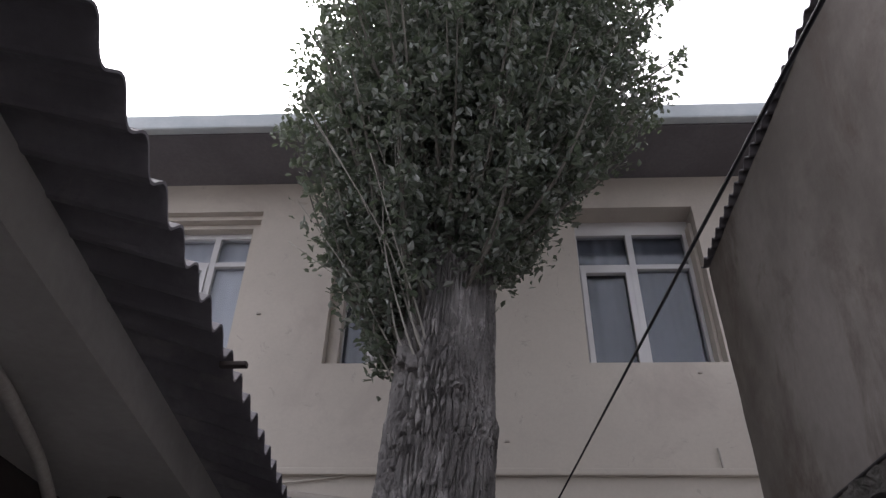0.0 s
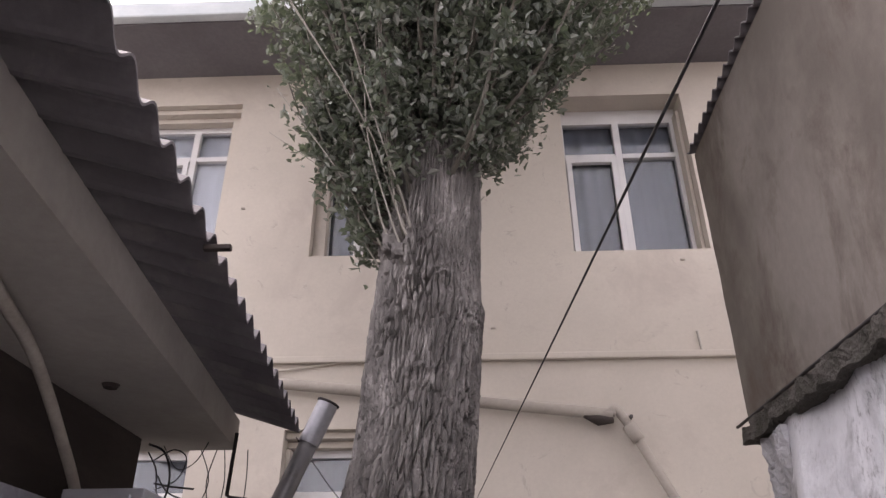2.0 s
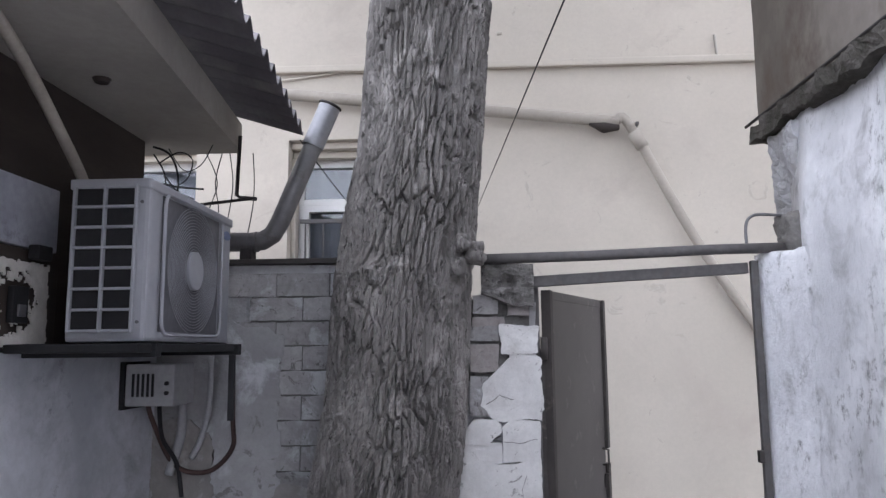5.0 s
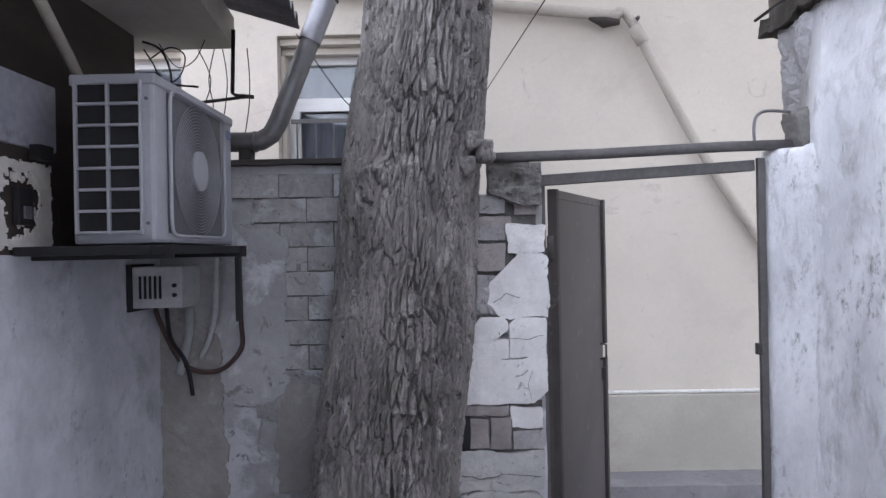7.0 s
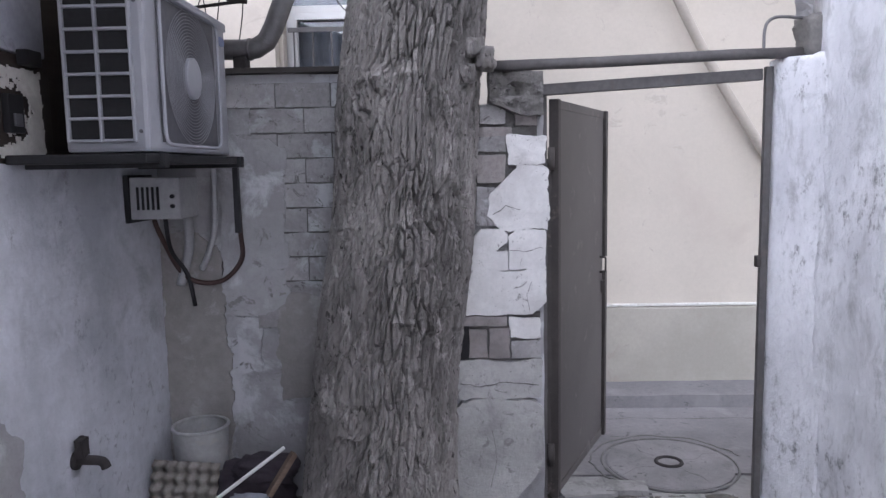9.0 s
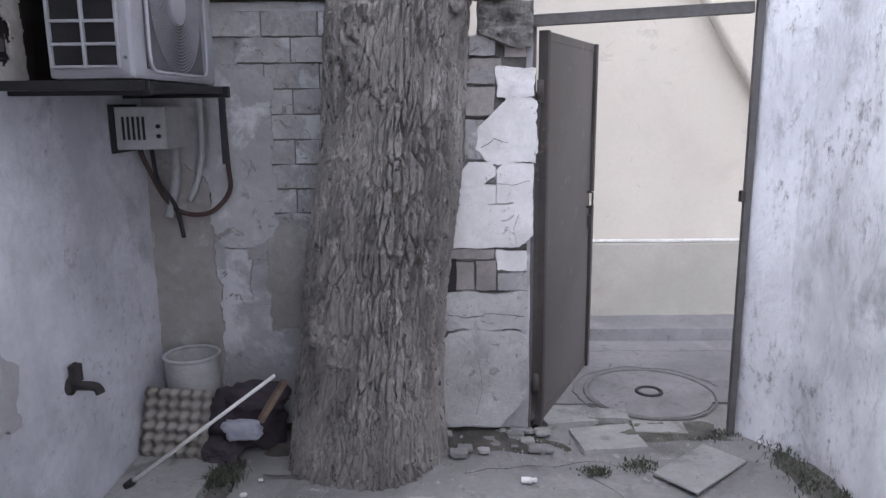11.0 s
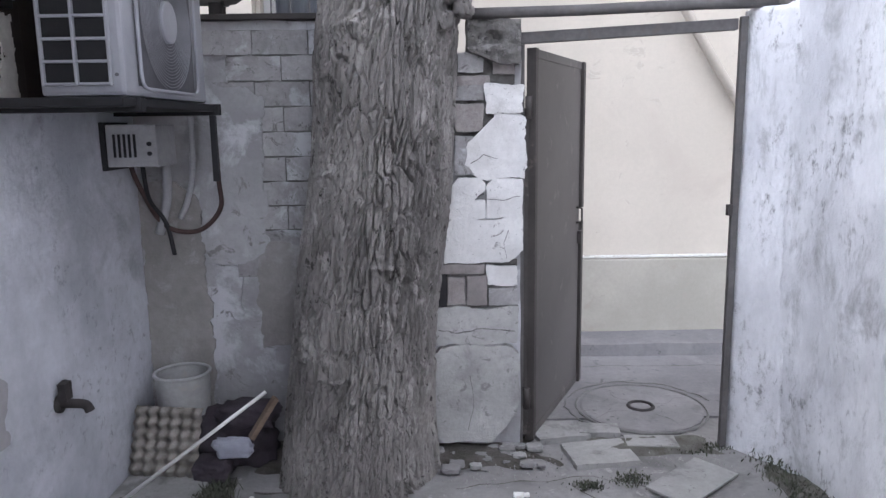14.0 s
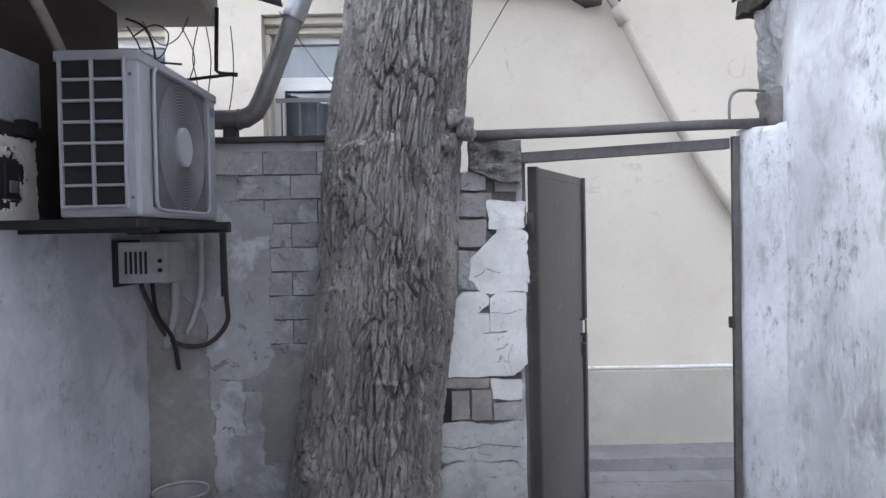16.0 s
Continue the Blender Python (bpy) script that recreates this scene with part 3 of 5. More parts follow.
LEAF = pose(0.815, 3.53, 0, 0, 0, math.degrees(math.atan2(0.86, 0.40)))
leaf_p = part("leaf", box(0.03, 0.884, -0.004, 0.004, 0.06, 1.83, 0.001, LEAF), M["door"], gate)
for x0, x1, z0, z1 in ((0.0, 0.035, 0.03, 1.86), (0.88, 0.92, 0.03, 0.98), (0.88, 0.92, 1.06, 1.86), (0.035, 0.88, 1.82, 1.86), (0.035, 0.88, 0.03, 0.07)):
    deep = 0.007 if x1 - x0 > 0.5 else 0.022
    part("edge_iron", box(x0, x1, -deep, deep, z0, z1, 0.002, LEAF), M["door"] if x1 - x0 > 0.5 else M["door_edge"], leaf_p)

# ---- gate-top pole ----
pole = tagged(link_bm("pole", tube(((0.52, 3.42, 1.990), (1.0, 3.43, 2.000), (1.55, 3.45, 2.022), (1.92, 3.46, 2.028)), 0.023, 14), M["frame_iron"], True), "rusty grey iron pole above the gate", "pole")

M.update(
    ac=mat("white_enamel", (0.34, 0.345, 0.37), (0.29, 0.295, 0.32), 0.5, 3, 40, 0.05, spec=0.5, grain=0.12),
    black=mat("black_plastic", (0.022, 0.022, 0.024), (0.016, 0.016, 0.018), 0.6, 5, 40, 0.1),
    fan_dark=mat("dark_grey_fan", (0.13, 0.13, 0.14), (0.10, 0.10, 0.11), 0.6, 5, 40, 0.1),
    wire_grey=mat("grey_wire", (0.25, 0.25, 0.27), (0.21, 0.21, 0.23), 0.5, 9, 40, 0.05),
    galv=mat("galvanised_sheet", (0.19, 0.185, 0.188), (0.14, 0.137, 0.14), 0.5, 4, 40, 0.1, 0.002, metal=0.35, stain=(0.12, 0.115, 0.11), stain_scale=7, stain_at=0.62),
    galv_light=mat("bright_sheet", (0.30, 0.30, 0.32), (0.25, 0.25, 0.27), 0.45, 4, 40, 0.05, metal=0.35),
    beige=mat("aged_white_box", (0.38, 0.38, 0.385), (0.32, 0.32, 0.33), 0.6, 4, 40, 0.1),
    hose=mat("cream_hose", (0.40, 0.37, 0.32), (0.33, 0.30, 0.26), 0.8, 8, 50, 0.2),
    bluegrey=mat("blue_grey_board", (0.36, 0.37, 0.42), (0.29, 0.30, 0.35), 0.8, 3, 30, 0.2, stain=(0.20, 0.20, 0.23), stain_scale=5, stain_at=0.62),
    flake=mat("flaking_white_paint", (0.66, 0.64, 0.60), (0.55, 0.53, 0.50), 0.9, 6, 40, 0.3),
    badge=mat("blue_badge", (0.16, 0.20, 0.33), (0.13, 0.17, 0.29), 0.4, 6, 40, 0.05),
    red_cable=mat("red_brown_cable", (0.085, 0.05, 0.045), (0.06, 0.038, 0.035), 0.6, 6, 40, 0.1),
    bucket=mat("dirty_white_plastic", (0.37, 0.37, 0.365), (0.29, 0.29, 0.285), 0.6, 6, 30, 0.1, stain=(0.33, 0.32, 0.30), stain_scale=9, stain_at=0.6),
    pulp=mat("egg_tray_pulp", (0.46, 0.43, 0.39), (0.38, 0.35, 0.31), 1.0, 8, 70, 0.4),
    stick=mat("white_tube", (0.70, 0.70, 0.68), (0.62, 0.62, 0.60), 0.5, 6, 40, 0.05),
    purple=mat("dark_cloth", (0.055, 0.045, 0.055), (0.035, 0.03, 0.037), 0.95, 8, 60, 0.6),
    wood=mat("brown_wood", (0.17, 0.125, 0.095), (0.12, 0.085, 0.065), 0.8, 6, 40, 0.3, stretch=(1, 1, 4)),
    weed=mat("weed_green", (0.075, 0.08, 0.058), (0.05, 0.055, 0.04), 0.9, 6, 40, 0.1),
    pinkbrick=mat("reddish_stone_brick", (0.34, 0.31, 0.30), (0.25, 0.228, 0.222), 0.95, 6, 45, 0.7, 0.008, per_object=0.15),
    brown_plaster=mat("brown_stain_and_shade_plaster", (0.30, 0.285, 0.275), (0.23, 0.218, 0.208), 0.95, 2.5, 25, 0.5, 0.01, stain=(0.34, 0.33, 0.32), stain_scale=4, stain_at=0.6),
    # Both grey curtains carry the panes' dull reflections in their colour.
    curtain=mat("pane_grey_curtain", (0.18, 0.185, 0.195), (0.14, 0.145, 0.155), 1.0, 1.5, 20, 0.1, stretch=(2, 2, 0.4), grain=0.1),
    pale_curtain=mat("pale_curtain", (0.72, 0.715, 0.70), (0.64, 0.635, 0.62), 1.0, 1.5, 20, 0.1, stretch=(2, 2, 0.4), grain=0.1),
    grey_curtain=mat("grey_curtain", (0.24, 0.24, 0.245), (0.18, 0.18, 0.185), 1.0, 1.5, 20, 0.2, stretch=(6, 6, 0.4)),
    cover=mat("cast_cover", (0.225, 0.217, 0.219), (0.175, 0.169, 0.171), 0.9, 3, 35, 0.5, 0.008, stain=(0.13, 0.126, 0.126), stain_scale=5, stain_at=0.6, soft=0.2, speck=(0.10, 0.097, 0.097), speck_scale=16, speck_at=0.66),
    pipe_paint=mat("pipe_paint", (0.40, 0.362, 0.315), (0.345, 0.312, 0.272), 0.85, 3, 40, 0.2, 0.003, grain=0.2, stain=(0.28, 0.25, 0.22), stain_scale=6, stain_at=0.6),
    room=mat("dark_room_stand_in", (0.12, 0.115, 0.11), (0.09, 0.085, 0.08), 1.0, 2, 20, 0.1),
)
glass = bpy.data.materials.new("window_glass")
glass.use_nodes = True
gn, gl = glass.node_tree.nodes, glass.node_tree.links
gn.clear()
go, gm, gt, gg, gf = (gn.new("ShaderNode" + k) for k in ("OutputMaterial", "MixShader", "BsdfTransparent", "BsdfGlossy", "LayerWeight"))
gt.inputs["Color"].default_value, gg.inputs["Roughness"].default_value, gf.inputs["Blend"].default_value = (0.84, 0.86, 0.89, 1), 0.02, 0.5
gp, ga = gn.new("ShaderNodeMath"), gn.new("ShaderNodeMath")
gp.operation, ga.operation = "POWER", "MULTIPLY_ADD"
gp.inputs[1].default_value, ga.inputs[1].default_value, ga.inputs[2].default_value = 4.5, 0.9, 0.045
gl.new(gf.outputs["Facing"], gp.inputs[0]), gl.new(gp.outputs[0], ga.inputs[0])
gl.new(ga.outputs[0], gm.inputs[0]), gl.new(gt.outputs[0], gm.inputs[1]), gl.new(gg.outputs[0], gm.inputs[2]), gl.new(gm.outputs[0], go.inputs[0])


# ---- windows of the house ----
def house_window(x0, x1, z0, z1, transom, split):
    y = WALL_Y + 0.22
    bm = bmesh.new()
    for a in ((x0, x0 + 0.06, z0, z1), (x1 - 0.06, x1, z0, z1), (x0 + 0.06, x1 - 0.06, z1 - 0.15, z1), (x0 + 0.06, x1 - 0.06, z0, z0 + 0.05)):
        add_box(bm, a[0], a[1], y, y + 0.07, a[2], a[3])
    w = part("window", bm, M["pvc"], building, "white plastic window frame")
    part("mullion", box(split - 0.03, split + 0.03, y - 0.004, y + 0.066, z0 + 0.05, z1 - 0.15, 0.006), M["pvc"], w)
    part("transom", box(x0 + 0.06, split - 0.03, y - 0.002, y + 0.068, transom - 0.025, transom + 0.025, 0.006), M["pvc"], w)
    part("transom", box(split + 0.03, x1 - 0.06, y - 0.002, y + 0.068, transom - 0.025, transom + 0.025, 0.006), M["pvc"], w)
    bm = bmesh.new()
    a, b, c, d = x0 + 0.062, split - 0.032, z0 + 0.052, transom - 0.027
    for q in ((a, a + 0.045, c, d), (b - 0.045, b, c, d), (a + 0.045, b - 0.045, d - 0.045, d), (a + 0.045, b - 0.045, c, c + 0.045)):
        add_box(bm, q[0], q[1], y - 0.018, y + 0.03, q[2], q[3])
    part("sash", bm, M["pvc"], w)
    for a, b in ((x0 + 0.06, split - 0.03), (split + 0.03, x1 - 0.06)):
        for c, d in ((z0 + 0.05, transom - 0.025), (transom + 0.025, z1 - 0.15)):
            p = part("pane", box(a, b, y + 0.034, y + 0.040, c, d, 0), glass, w, "reflecting window glass")
            p.visible_shadow = False
    bm = bmesh.new()
    n, row = 60, []
    for i in range(n + 1):
        x = x0 + 0.003 + (x1 - x0 - 0.006) * i / n
        yy = y + 0.085 + 0.006 * math.sin(i * 0.9) + 0.006 * noise.noise((x * 9, z0, 0))
        row.append((bm.verts.new((x, yy, z0 + 0.02)), bm.verts.new((x, yy, z1 + 0.12))))
    for a, b in zip(row, row[1:]):
        bm.faces.new((a[0], b[0], b[1], a[1]))
    part("curtain", bm, M["grey_curtain"] if z0 < 3 else M["pale_curtain"] if x1 < 0.2 else M["curtain"], w, "pale net curtain" if z0 > 3 and x1 < 0.2 else "grey curtain toned like the dull reflecting panes", True)
    # Closed dark box added behind the glass; its colour stands for an unlit room.
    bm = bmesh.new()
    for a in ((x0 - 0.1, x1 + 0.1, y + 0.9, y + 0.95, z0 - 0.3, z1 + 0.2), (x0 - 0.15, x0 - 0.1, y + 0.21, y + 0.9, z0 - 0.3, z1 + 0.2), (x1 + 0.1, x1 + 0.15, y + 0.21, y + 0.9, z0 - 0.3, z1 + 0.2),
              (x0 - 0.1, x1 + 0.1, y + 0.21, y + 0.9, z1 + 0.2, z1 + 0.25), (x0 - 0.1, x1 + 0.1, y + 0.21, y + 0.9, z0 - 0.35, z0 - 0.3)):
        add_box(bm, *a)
    part("room_lining", bm, M["room"], w, "added dark box standing in for the unlit room")
    return w


for (x0, x1, z0, z1), tr in zip(WINDOWS, (5.63, 5.60, 5.55, 2.67, 2.67)):
    w = house_window(x0, x1, z0, z1, tr, (x0 + x1) / 2 + (-0.01 if x0 > 1 else -0.18 if -1 < x0 and z0 > 3 else 0.12 if z0 > 3 else -0.07))
    for k, (dz, dy) in enumerate(((0.05, 0.06), (0.10, 0.13)) if x0 < 1 else ()):
        part("lintel_trim", box(x0 + 0.002, x1 - 0.002, WALL_Y + dy, WALL_Y + 0.215, z1 - dz, z1 - dz + 0.048, 0.006), M["peach"], w)
    wide = 0.10 if x0 < 1 and z0 > 3 else 0.03
    for xa in (x0 + 0.002, x1 - wide - 0.002):
        part("reveal_trim", box(xa, xa + wide, WALL_Y + 0.10, WALL_Y + 0.216, z0, z1 - 0.11, 0.006), M["peach"], w)
    if z0 < 3:
        part("cross_bar", box(x0 + 0.06, x1 - 0.06, WALL_Y + 0.12, WALL_Y + 0.135, 2.5, 2.53, 0.002), M["frame_iron"], w)
        for k in range(9):
            x = x0 + 0.1 + (x1 - x0 - 0.2) * k / 8
            part("bar", tube(((x, WALL_Y + 0.13, z0), (x, WALL_Y + 0.13, 2.5)), 0.007, 6), M["frame_iron"], w)

# gas pipe along the facade, painted with the wall
gas = thing("wall_pipe", "peach-painted pipe running down across the house wall", "pipe")
part("pipe", tube(((-2.6, 5.13, 3.57), (-0.9, 5.13, 3.40), (1.50, 5.13, 3.135)), 0.040, 14), M["pipe_paint"], gas, smooth=True)
part("pipe", tube(((1.49, 5.125, 3.14), (1.58, 5.125, 3.10), (1.98, 5.14, 2.32), (2.4, 5.165, 1.66), (3.1, 5.175, 0.65)), 0.032, 14, spline=6), M["pipe_paint"], gas, smooth=True)
part("collar", tube(((1.60, 5.125, 3.06), (1.66, 5.128, 2.95)), 0.045, 14), M["pipe_paint"], gas, smooth=True)
part("joint_wrap", tube(((1.30, 5.12, 3.125), (1.40, 5.115, 3.09), (1.50, 5.12, 3.095)), (0.012, 0.038, 0.022), 10), M["dark_wood"], gas, "black patch under the joint", True)
for x, z in ((0.2, 3.28), (1.62, 3.18)):
    part("pipe_bracket", box(x - 0.01, x + 0.01, 5.08, 5.209, z - 0.08, z - 0.06, 0.002), M["frame_iron"], gas)
rod = tagged(link_bm("wall_rod", tube(((2.215, 5.19, 3.62), (2.205, 5.19, 3.77)), 0.008, 8), M["plinth"]), "short painted rod standing on the moulding", "rod")
for x, z in ((0.70, 3.83), (2.2, 4.38), (-1.35, 4.95)):
    tagged(link_bm("wall_nail", rough_block(x - 0.015, x + 0.015, 5.195, 5.214, z - 0.007, z + 0.007, 0.008, 0.004, 20, x), M["pipe_paint"]), "small painted nail stub in the house wall", "nail")

# overhead cable
A, B = Vector((0.50, 5.20, 2.51)), Vector((0.855, -3.2, 1.795))
pts = [A.lerp(B, k / 16) for k in range(17)]
tagged(link_bm("overhead_cable", tube(pts, 0.0017, 8), M["black"], True), "black cable sagging across the yard to the house", "cable")
tagged(link_bm("facade_cable", tube(((-1.0, 5.19, 3.50), (-0.5, 5.19, 3.56), (0.1, 5.19, 3.66)), 0.006, 6), M["peach"], True), "thin painted cable on the house wall", "cable")


# ---- stones, ledge pieces and hook at the end of the whitewashed wall ----
def rock(cx, cy, cz, sx, sy, sz, seed, material, name="stone"):
    bm = bmesh.new()
    bmesh.ops.create_icosphere(bm, subdivisions=4, radius=1.0)
    for v in bm.verts:
        p = v.co.copy()
        b = max(abs(p.x), abs(p.y), abs(p.z))
        p = p.lerp(p / b, 0.6)
        p *= 1 + 0.20 * noise.noise(p * 1.6 + Vector((seed, 0, 0))) + 0.13 * noise.noise(p * 4 + Vector((seed, 3, 0))) + 0.06 * noise.noise(p * 14 + Vector((seed, 3, 0)))
        v.co = (cx + p.x * sx, cy + p.y * sy, cz + p.z * sz)
    return link_bm(name, bm, material, True)


wall_e = bpy.data.objects["wall_east"]
for k, (y, z, sy, sz, x) in enumerate(((3.47, 2.095, 0.09, 0.090, 1.925), (3.58, 2.08, 0.10, 0.07, 2.10))):
    ob = rock(x, y, z, 0.078, sy, sz, k * 3.1 + 6.2, M["stone"])
    ob.parent = wall_e
part("broken_end", rough_block(1.945, 2.12, 3.46, 3.74, 2.17, 2.61, 0.016, 0.030, 8, 3), M["grey_plaster"], wall_e, "rough broken plaster end of the wall")
hook = tagged(link_bm("iron_hook", tube(((1.95, 3.49, 2.165), (1.78, 3.48, 2.18), (1.72, 3.475, 2.165), (1.70, 3.475, 2.12), (1.70, 3.475, 2.03)), 0.007, 8, spline=5), M["galv"], True), "grey bent iron bar sticking out of the wall", "hook")
tagged(link_bm("iron_bar", tube(((1.90, 3.92, 2.712), (1.915, 2.5, 2.710), (1.92, 0.5, 2.708), (1.92, -2.0, 2.708)), 0.008, 8), M["rust"], True), "long rusty iron bar along the ledge", "bar")

# ---- gate fittings ----
part("handle", tube([LEAF @ Vector(p) for p in ((0.83, -0.004, 0.98), (0.83, -0.035, 0.985), (0.83, -0.035, 1.06), (0.83, -0.004, 1.065))], 0.006, 8), M["door_edge"], leaf_p, "bent iron handle", True)
part("lock_box", box(0.845, 0.885, -0.03, -0.005, 0.86, 0.93, 0.004, LEAF), M["door_edge"], leaf_p)
for z in (0.25, 1.60):
    part("hinge", tube(((0.80, 3.50, z - 0.05), (0.80, 3.50, z + 0.05)), 0.016, 10), M["door_edge"], gate, smooth=True)
part("latch", box(1.694, 1.716, 3.470, 3.50, 1.11, 1.16, 0.004), M["door_edge"], gate)


# ---- crumbling pier: bricks, plaster plates, the loose stone on top ----
pier = bpy.data.objects["wall_pier"]


def plate(name, x0, x1, z0, z1, seed, material, parent, y=3.575, depth=0.03, wob=0.012, cut=(0, 0, 0, 0), label=""):
    """A broken plate of plaster; cut gives how much each corner (bl, br, tr, tl) is broken off."""
    bm = bmesh.new()
    corners = ((x0, z0, 1, 1), (x1, z0, -1, 1), (x1, z1, -1, -1), (x0, z1, 1, -1))
    ring = []
    for i, (x, z, sx, sz) in enumerate(corners):
        c = max(cut[i], 0.004)
        p, q = ((x, z + sz * c), (x + sx * c, z)) if i % 2 == 0 else ((x + sx * c, z), (x, z + sz * c))
        ring += [p, q]
    out = []
    for (ax, az), (bx, bz) in zip(ring, ring[1:] + ring[:1]):
        n = max(1, int(math.hypot(bx - ax, bz - az) / 0.016))
        for k in range(n):
            u = k / n
            x, z = ax + (bx - ax) * u, az + (bz - az) * u
            out.append((x + wob * noise.noise((x * 9, z * 9, seed)) + wob * 0.5 * noise.noise((x * 40, z * 40, seed)), z + wob * noise.noise((x * 9, z * 9, seed + 9)) + wob * 0.5 * noise.noise((x * 40, z * 40, seed + 5))))
    front = [bm.verts.new((x, y + 0.004 * noise.noise((x * 8, z * 8, seed)), z)) for x, z in out]
    rear = [bm.verts.new((x, y + depth, z)) for x, z in out]
    bm.faces.new(front)
    bm.faces.new(rear[::-1])
    for i in range(len(out)):
        j = (i + 1) % len(out)
        bm.faces.new((front[i], rear[i], rear[j], front[j]))
    return part(name, bm, material, parent, label)


plate("plaster_plate", 0.605, 0.775, 1.575, 1.705, 1, M["white_plaster"], pier, 3.47, 0.05, 0.014)
plate("plaster_plate", 0.52, 0.785, 1.295, 1.58, 2, M["white_plaster"], pier, 3.475, 0.045, 0.022, (0.06, 0.0, 0.02, 0.14))
plate("plaster_plate", 0.445, 0.607, 1.188, 1.295, 3, M["white_plaster"], pier, 3.47, 0.04, 0.008, (0.0, 0.06, 0.02, 0.04))
plate("plaster_plate", 0.609, 0.775, 1.114, 1.290, 4, M["white_plaster"], pier, 3.478, 0.04, 0.008, (0, 0, 0, 0.03))
plate("plaster_plate", 0.425, 0.606, 1.108, 1.196, 5, M["white_plaster"], pier, 3.477, 0.04, 0.006, (0.0, 0.0, 0.0, 0.03))
plate("plaster_plate", 0.40, 0.775, 0.910, 1.112, 6, M["white_plaster"], pier, 3.475, 0.045, 0.008, (0.02, 0.06, 0.0, 0.03))
plate("plaster_plate", 0.615, 0.745, 0.80, 0.895, 7, M["white_plaster"], pier, 3.483, 0.035, 0.012)
plate("plaster_plate", 0.375, 0.755, 0.53, 0.70, 8, M["block"], pier, 3.475, 0.045, 0.016)
plate("plaster_plate", 0.365, 0.755, 0.05, 0.525, 9, M["block"], pier, 3.465, 0.055, 0.018, (0.03, 0.13, 0.04, 0.03))
for x0, x1, z0, z1, k in ((0.49, 0.60, 1.755, 1.84, 0), (0.64, 0.735, 1.745, 1.80, 1), (0.475, 0.60, 1.635, 1.70, 0), (0.475, 0.60, 1.50, 1.62, 1), (0.485, 0.63, 1.70, 1.74, 1),
                          (0.43, 0.51, 0.715, 0.845, 1), (0.52, 0.61, 0.715, 0.85, 1), (0.40, 0.60, 0.86, 0.905, 1), (0.62, 0.75, 0.71, 0.79, 0), (0.47, 0.55, 1.31, 1.48, 0)):
    part("brick", rough_block(x0, x1, 3.48, 3.56, z0, z1, 0.02, 0.006, 14, x0 * 9 + z0), M["pinkbrick"] if k else M["brick"], pier)
part("mortar_bed", rough_block(0.44, 0.74, 3.503, 3.53, 1.46, 1.82, 0.03, 0.004, 9, 5), M["mortar"], pier)
part("mortar_bed", rough_block(0.38, 0.75, 3.503, 3.53, 0.70, 0.92, 0.03, 0.004, 9, 6), M["mortar"], pier)
# Black plate on the pier face draws a hole's shade; the masonry is solid.
part("hole_lining", box(0.355, 0.43, 3.488, 3.500, 0.70, 0.90, 0.004), M["black"], pier, "black plate standing in for a shaded hole in the masonry")
bm = rough_block(0.53, 0.755, 3.44, 3.63, 1.785, 1.985, 0.018, 0.006, 26, 17)
for v in bm.verts:
    u, w = (v.co.x - 0.53) / 0.225, (v.co.z - 1.785) / 0.2
    v.co.z += 0.055 * max(0, 1 - u * 1.6) * (1 - w) - 0.02 * u * w
    if v.co.y < 3.5:
        v.co.y -= 0.045 * max(0, u - 0.25) - 0.05 * max(0, 1 - ((u - 0.5) ** 2 + (w - 0.55) ** 2) * 28) - 0.012 * noise.noise((u * 5, w * 5, 2))
M["dark_stone"] = mat("dark_weathered_stone", (0.20, 0.19, 0.18), (0.12, 0.114, 0.108), 0.95, 9, 45, 1.0, 0.015, stain=(0.27, 0.26, 0.25), stain_scale=9, stain_at=0.58, speck=(0.05, 0.048, 0.046), speck_scale=18, speck_at=0.62)
stone = link_bm("loose_stone", bm, M["dark_stone"])
tagged(stone, "rough grey stone block lying on the pier", "stone")
plate("iron_strip", 0.775, 0.805, 0.06, 1.60, 11, M["door_edge"], gate, 3.53, 0.008, 0.006)

def crack(points, y, width, seed, parent):
    """A thin dark crack wandering over a plastered face."""
    P = []
    for (xa, za), (xb, zb) in zip(points, points[1:]):
        for k in range(6):
            u = k / 6
            x, z = xa + (xb - xa) * u, za + (zb - za) * u
            P.append((x + 0.006 * noise.noise((x * 30, z * 30, seed)), y, z + 0.006 * noise.noise((x * 30, z * 30, seed + 4))))
    P.append((points[-1][0], y, points[-1][1]))
    part("crack", tube(P, [width * (0.5 + abs(noise.noise((k * 0.7, seed, 2)))) for k in range(len(P))], 5), M["mortar"], parent)


for k, (w, y, p) in enumerate(((0.0032, 3.474, ((0.44, 1.19), (0.50, 1.23), (0.56, 1.27), (0.605, 1.285))), (0.0030, 3.474, ((0.46, 1.26), (0.51, 1.245), (0.53, 1.20), (0.60, 1.225))),
                               (0.0016, 3.476, ((0.61, 1.20), (0.68, 1.195), (0.76, 1.21))), (0.0014, 3.473, ((0.70, 0.93), (0.69, 1.0), (0.71, 1.06))), (0.0018, 3.473, ((0.54, 1.36), (0.60, 1.40), (0.66, 1.38))),
                               (0.0025, 3.470, ((0.385, 0.60), (0.48, 0.585), (0.60, 0.605), (0.74, 0.59))), (0.0015, 3.461, ((0.52, 0.12), (0.55, 0.25), (0.53, 0.38))), (0.0016, 3.470, ((0.63, 1.66), (0.70, 1.64), (0.765, 1.65))))):
    crack(p, y, w, 3.7 * k + 1, pier)

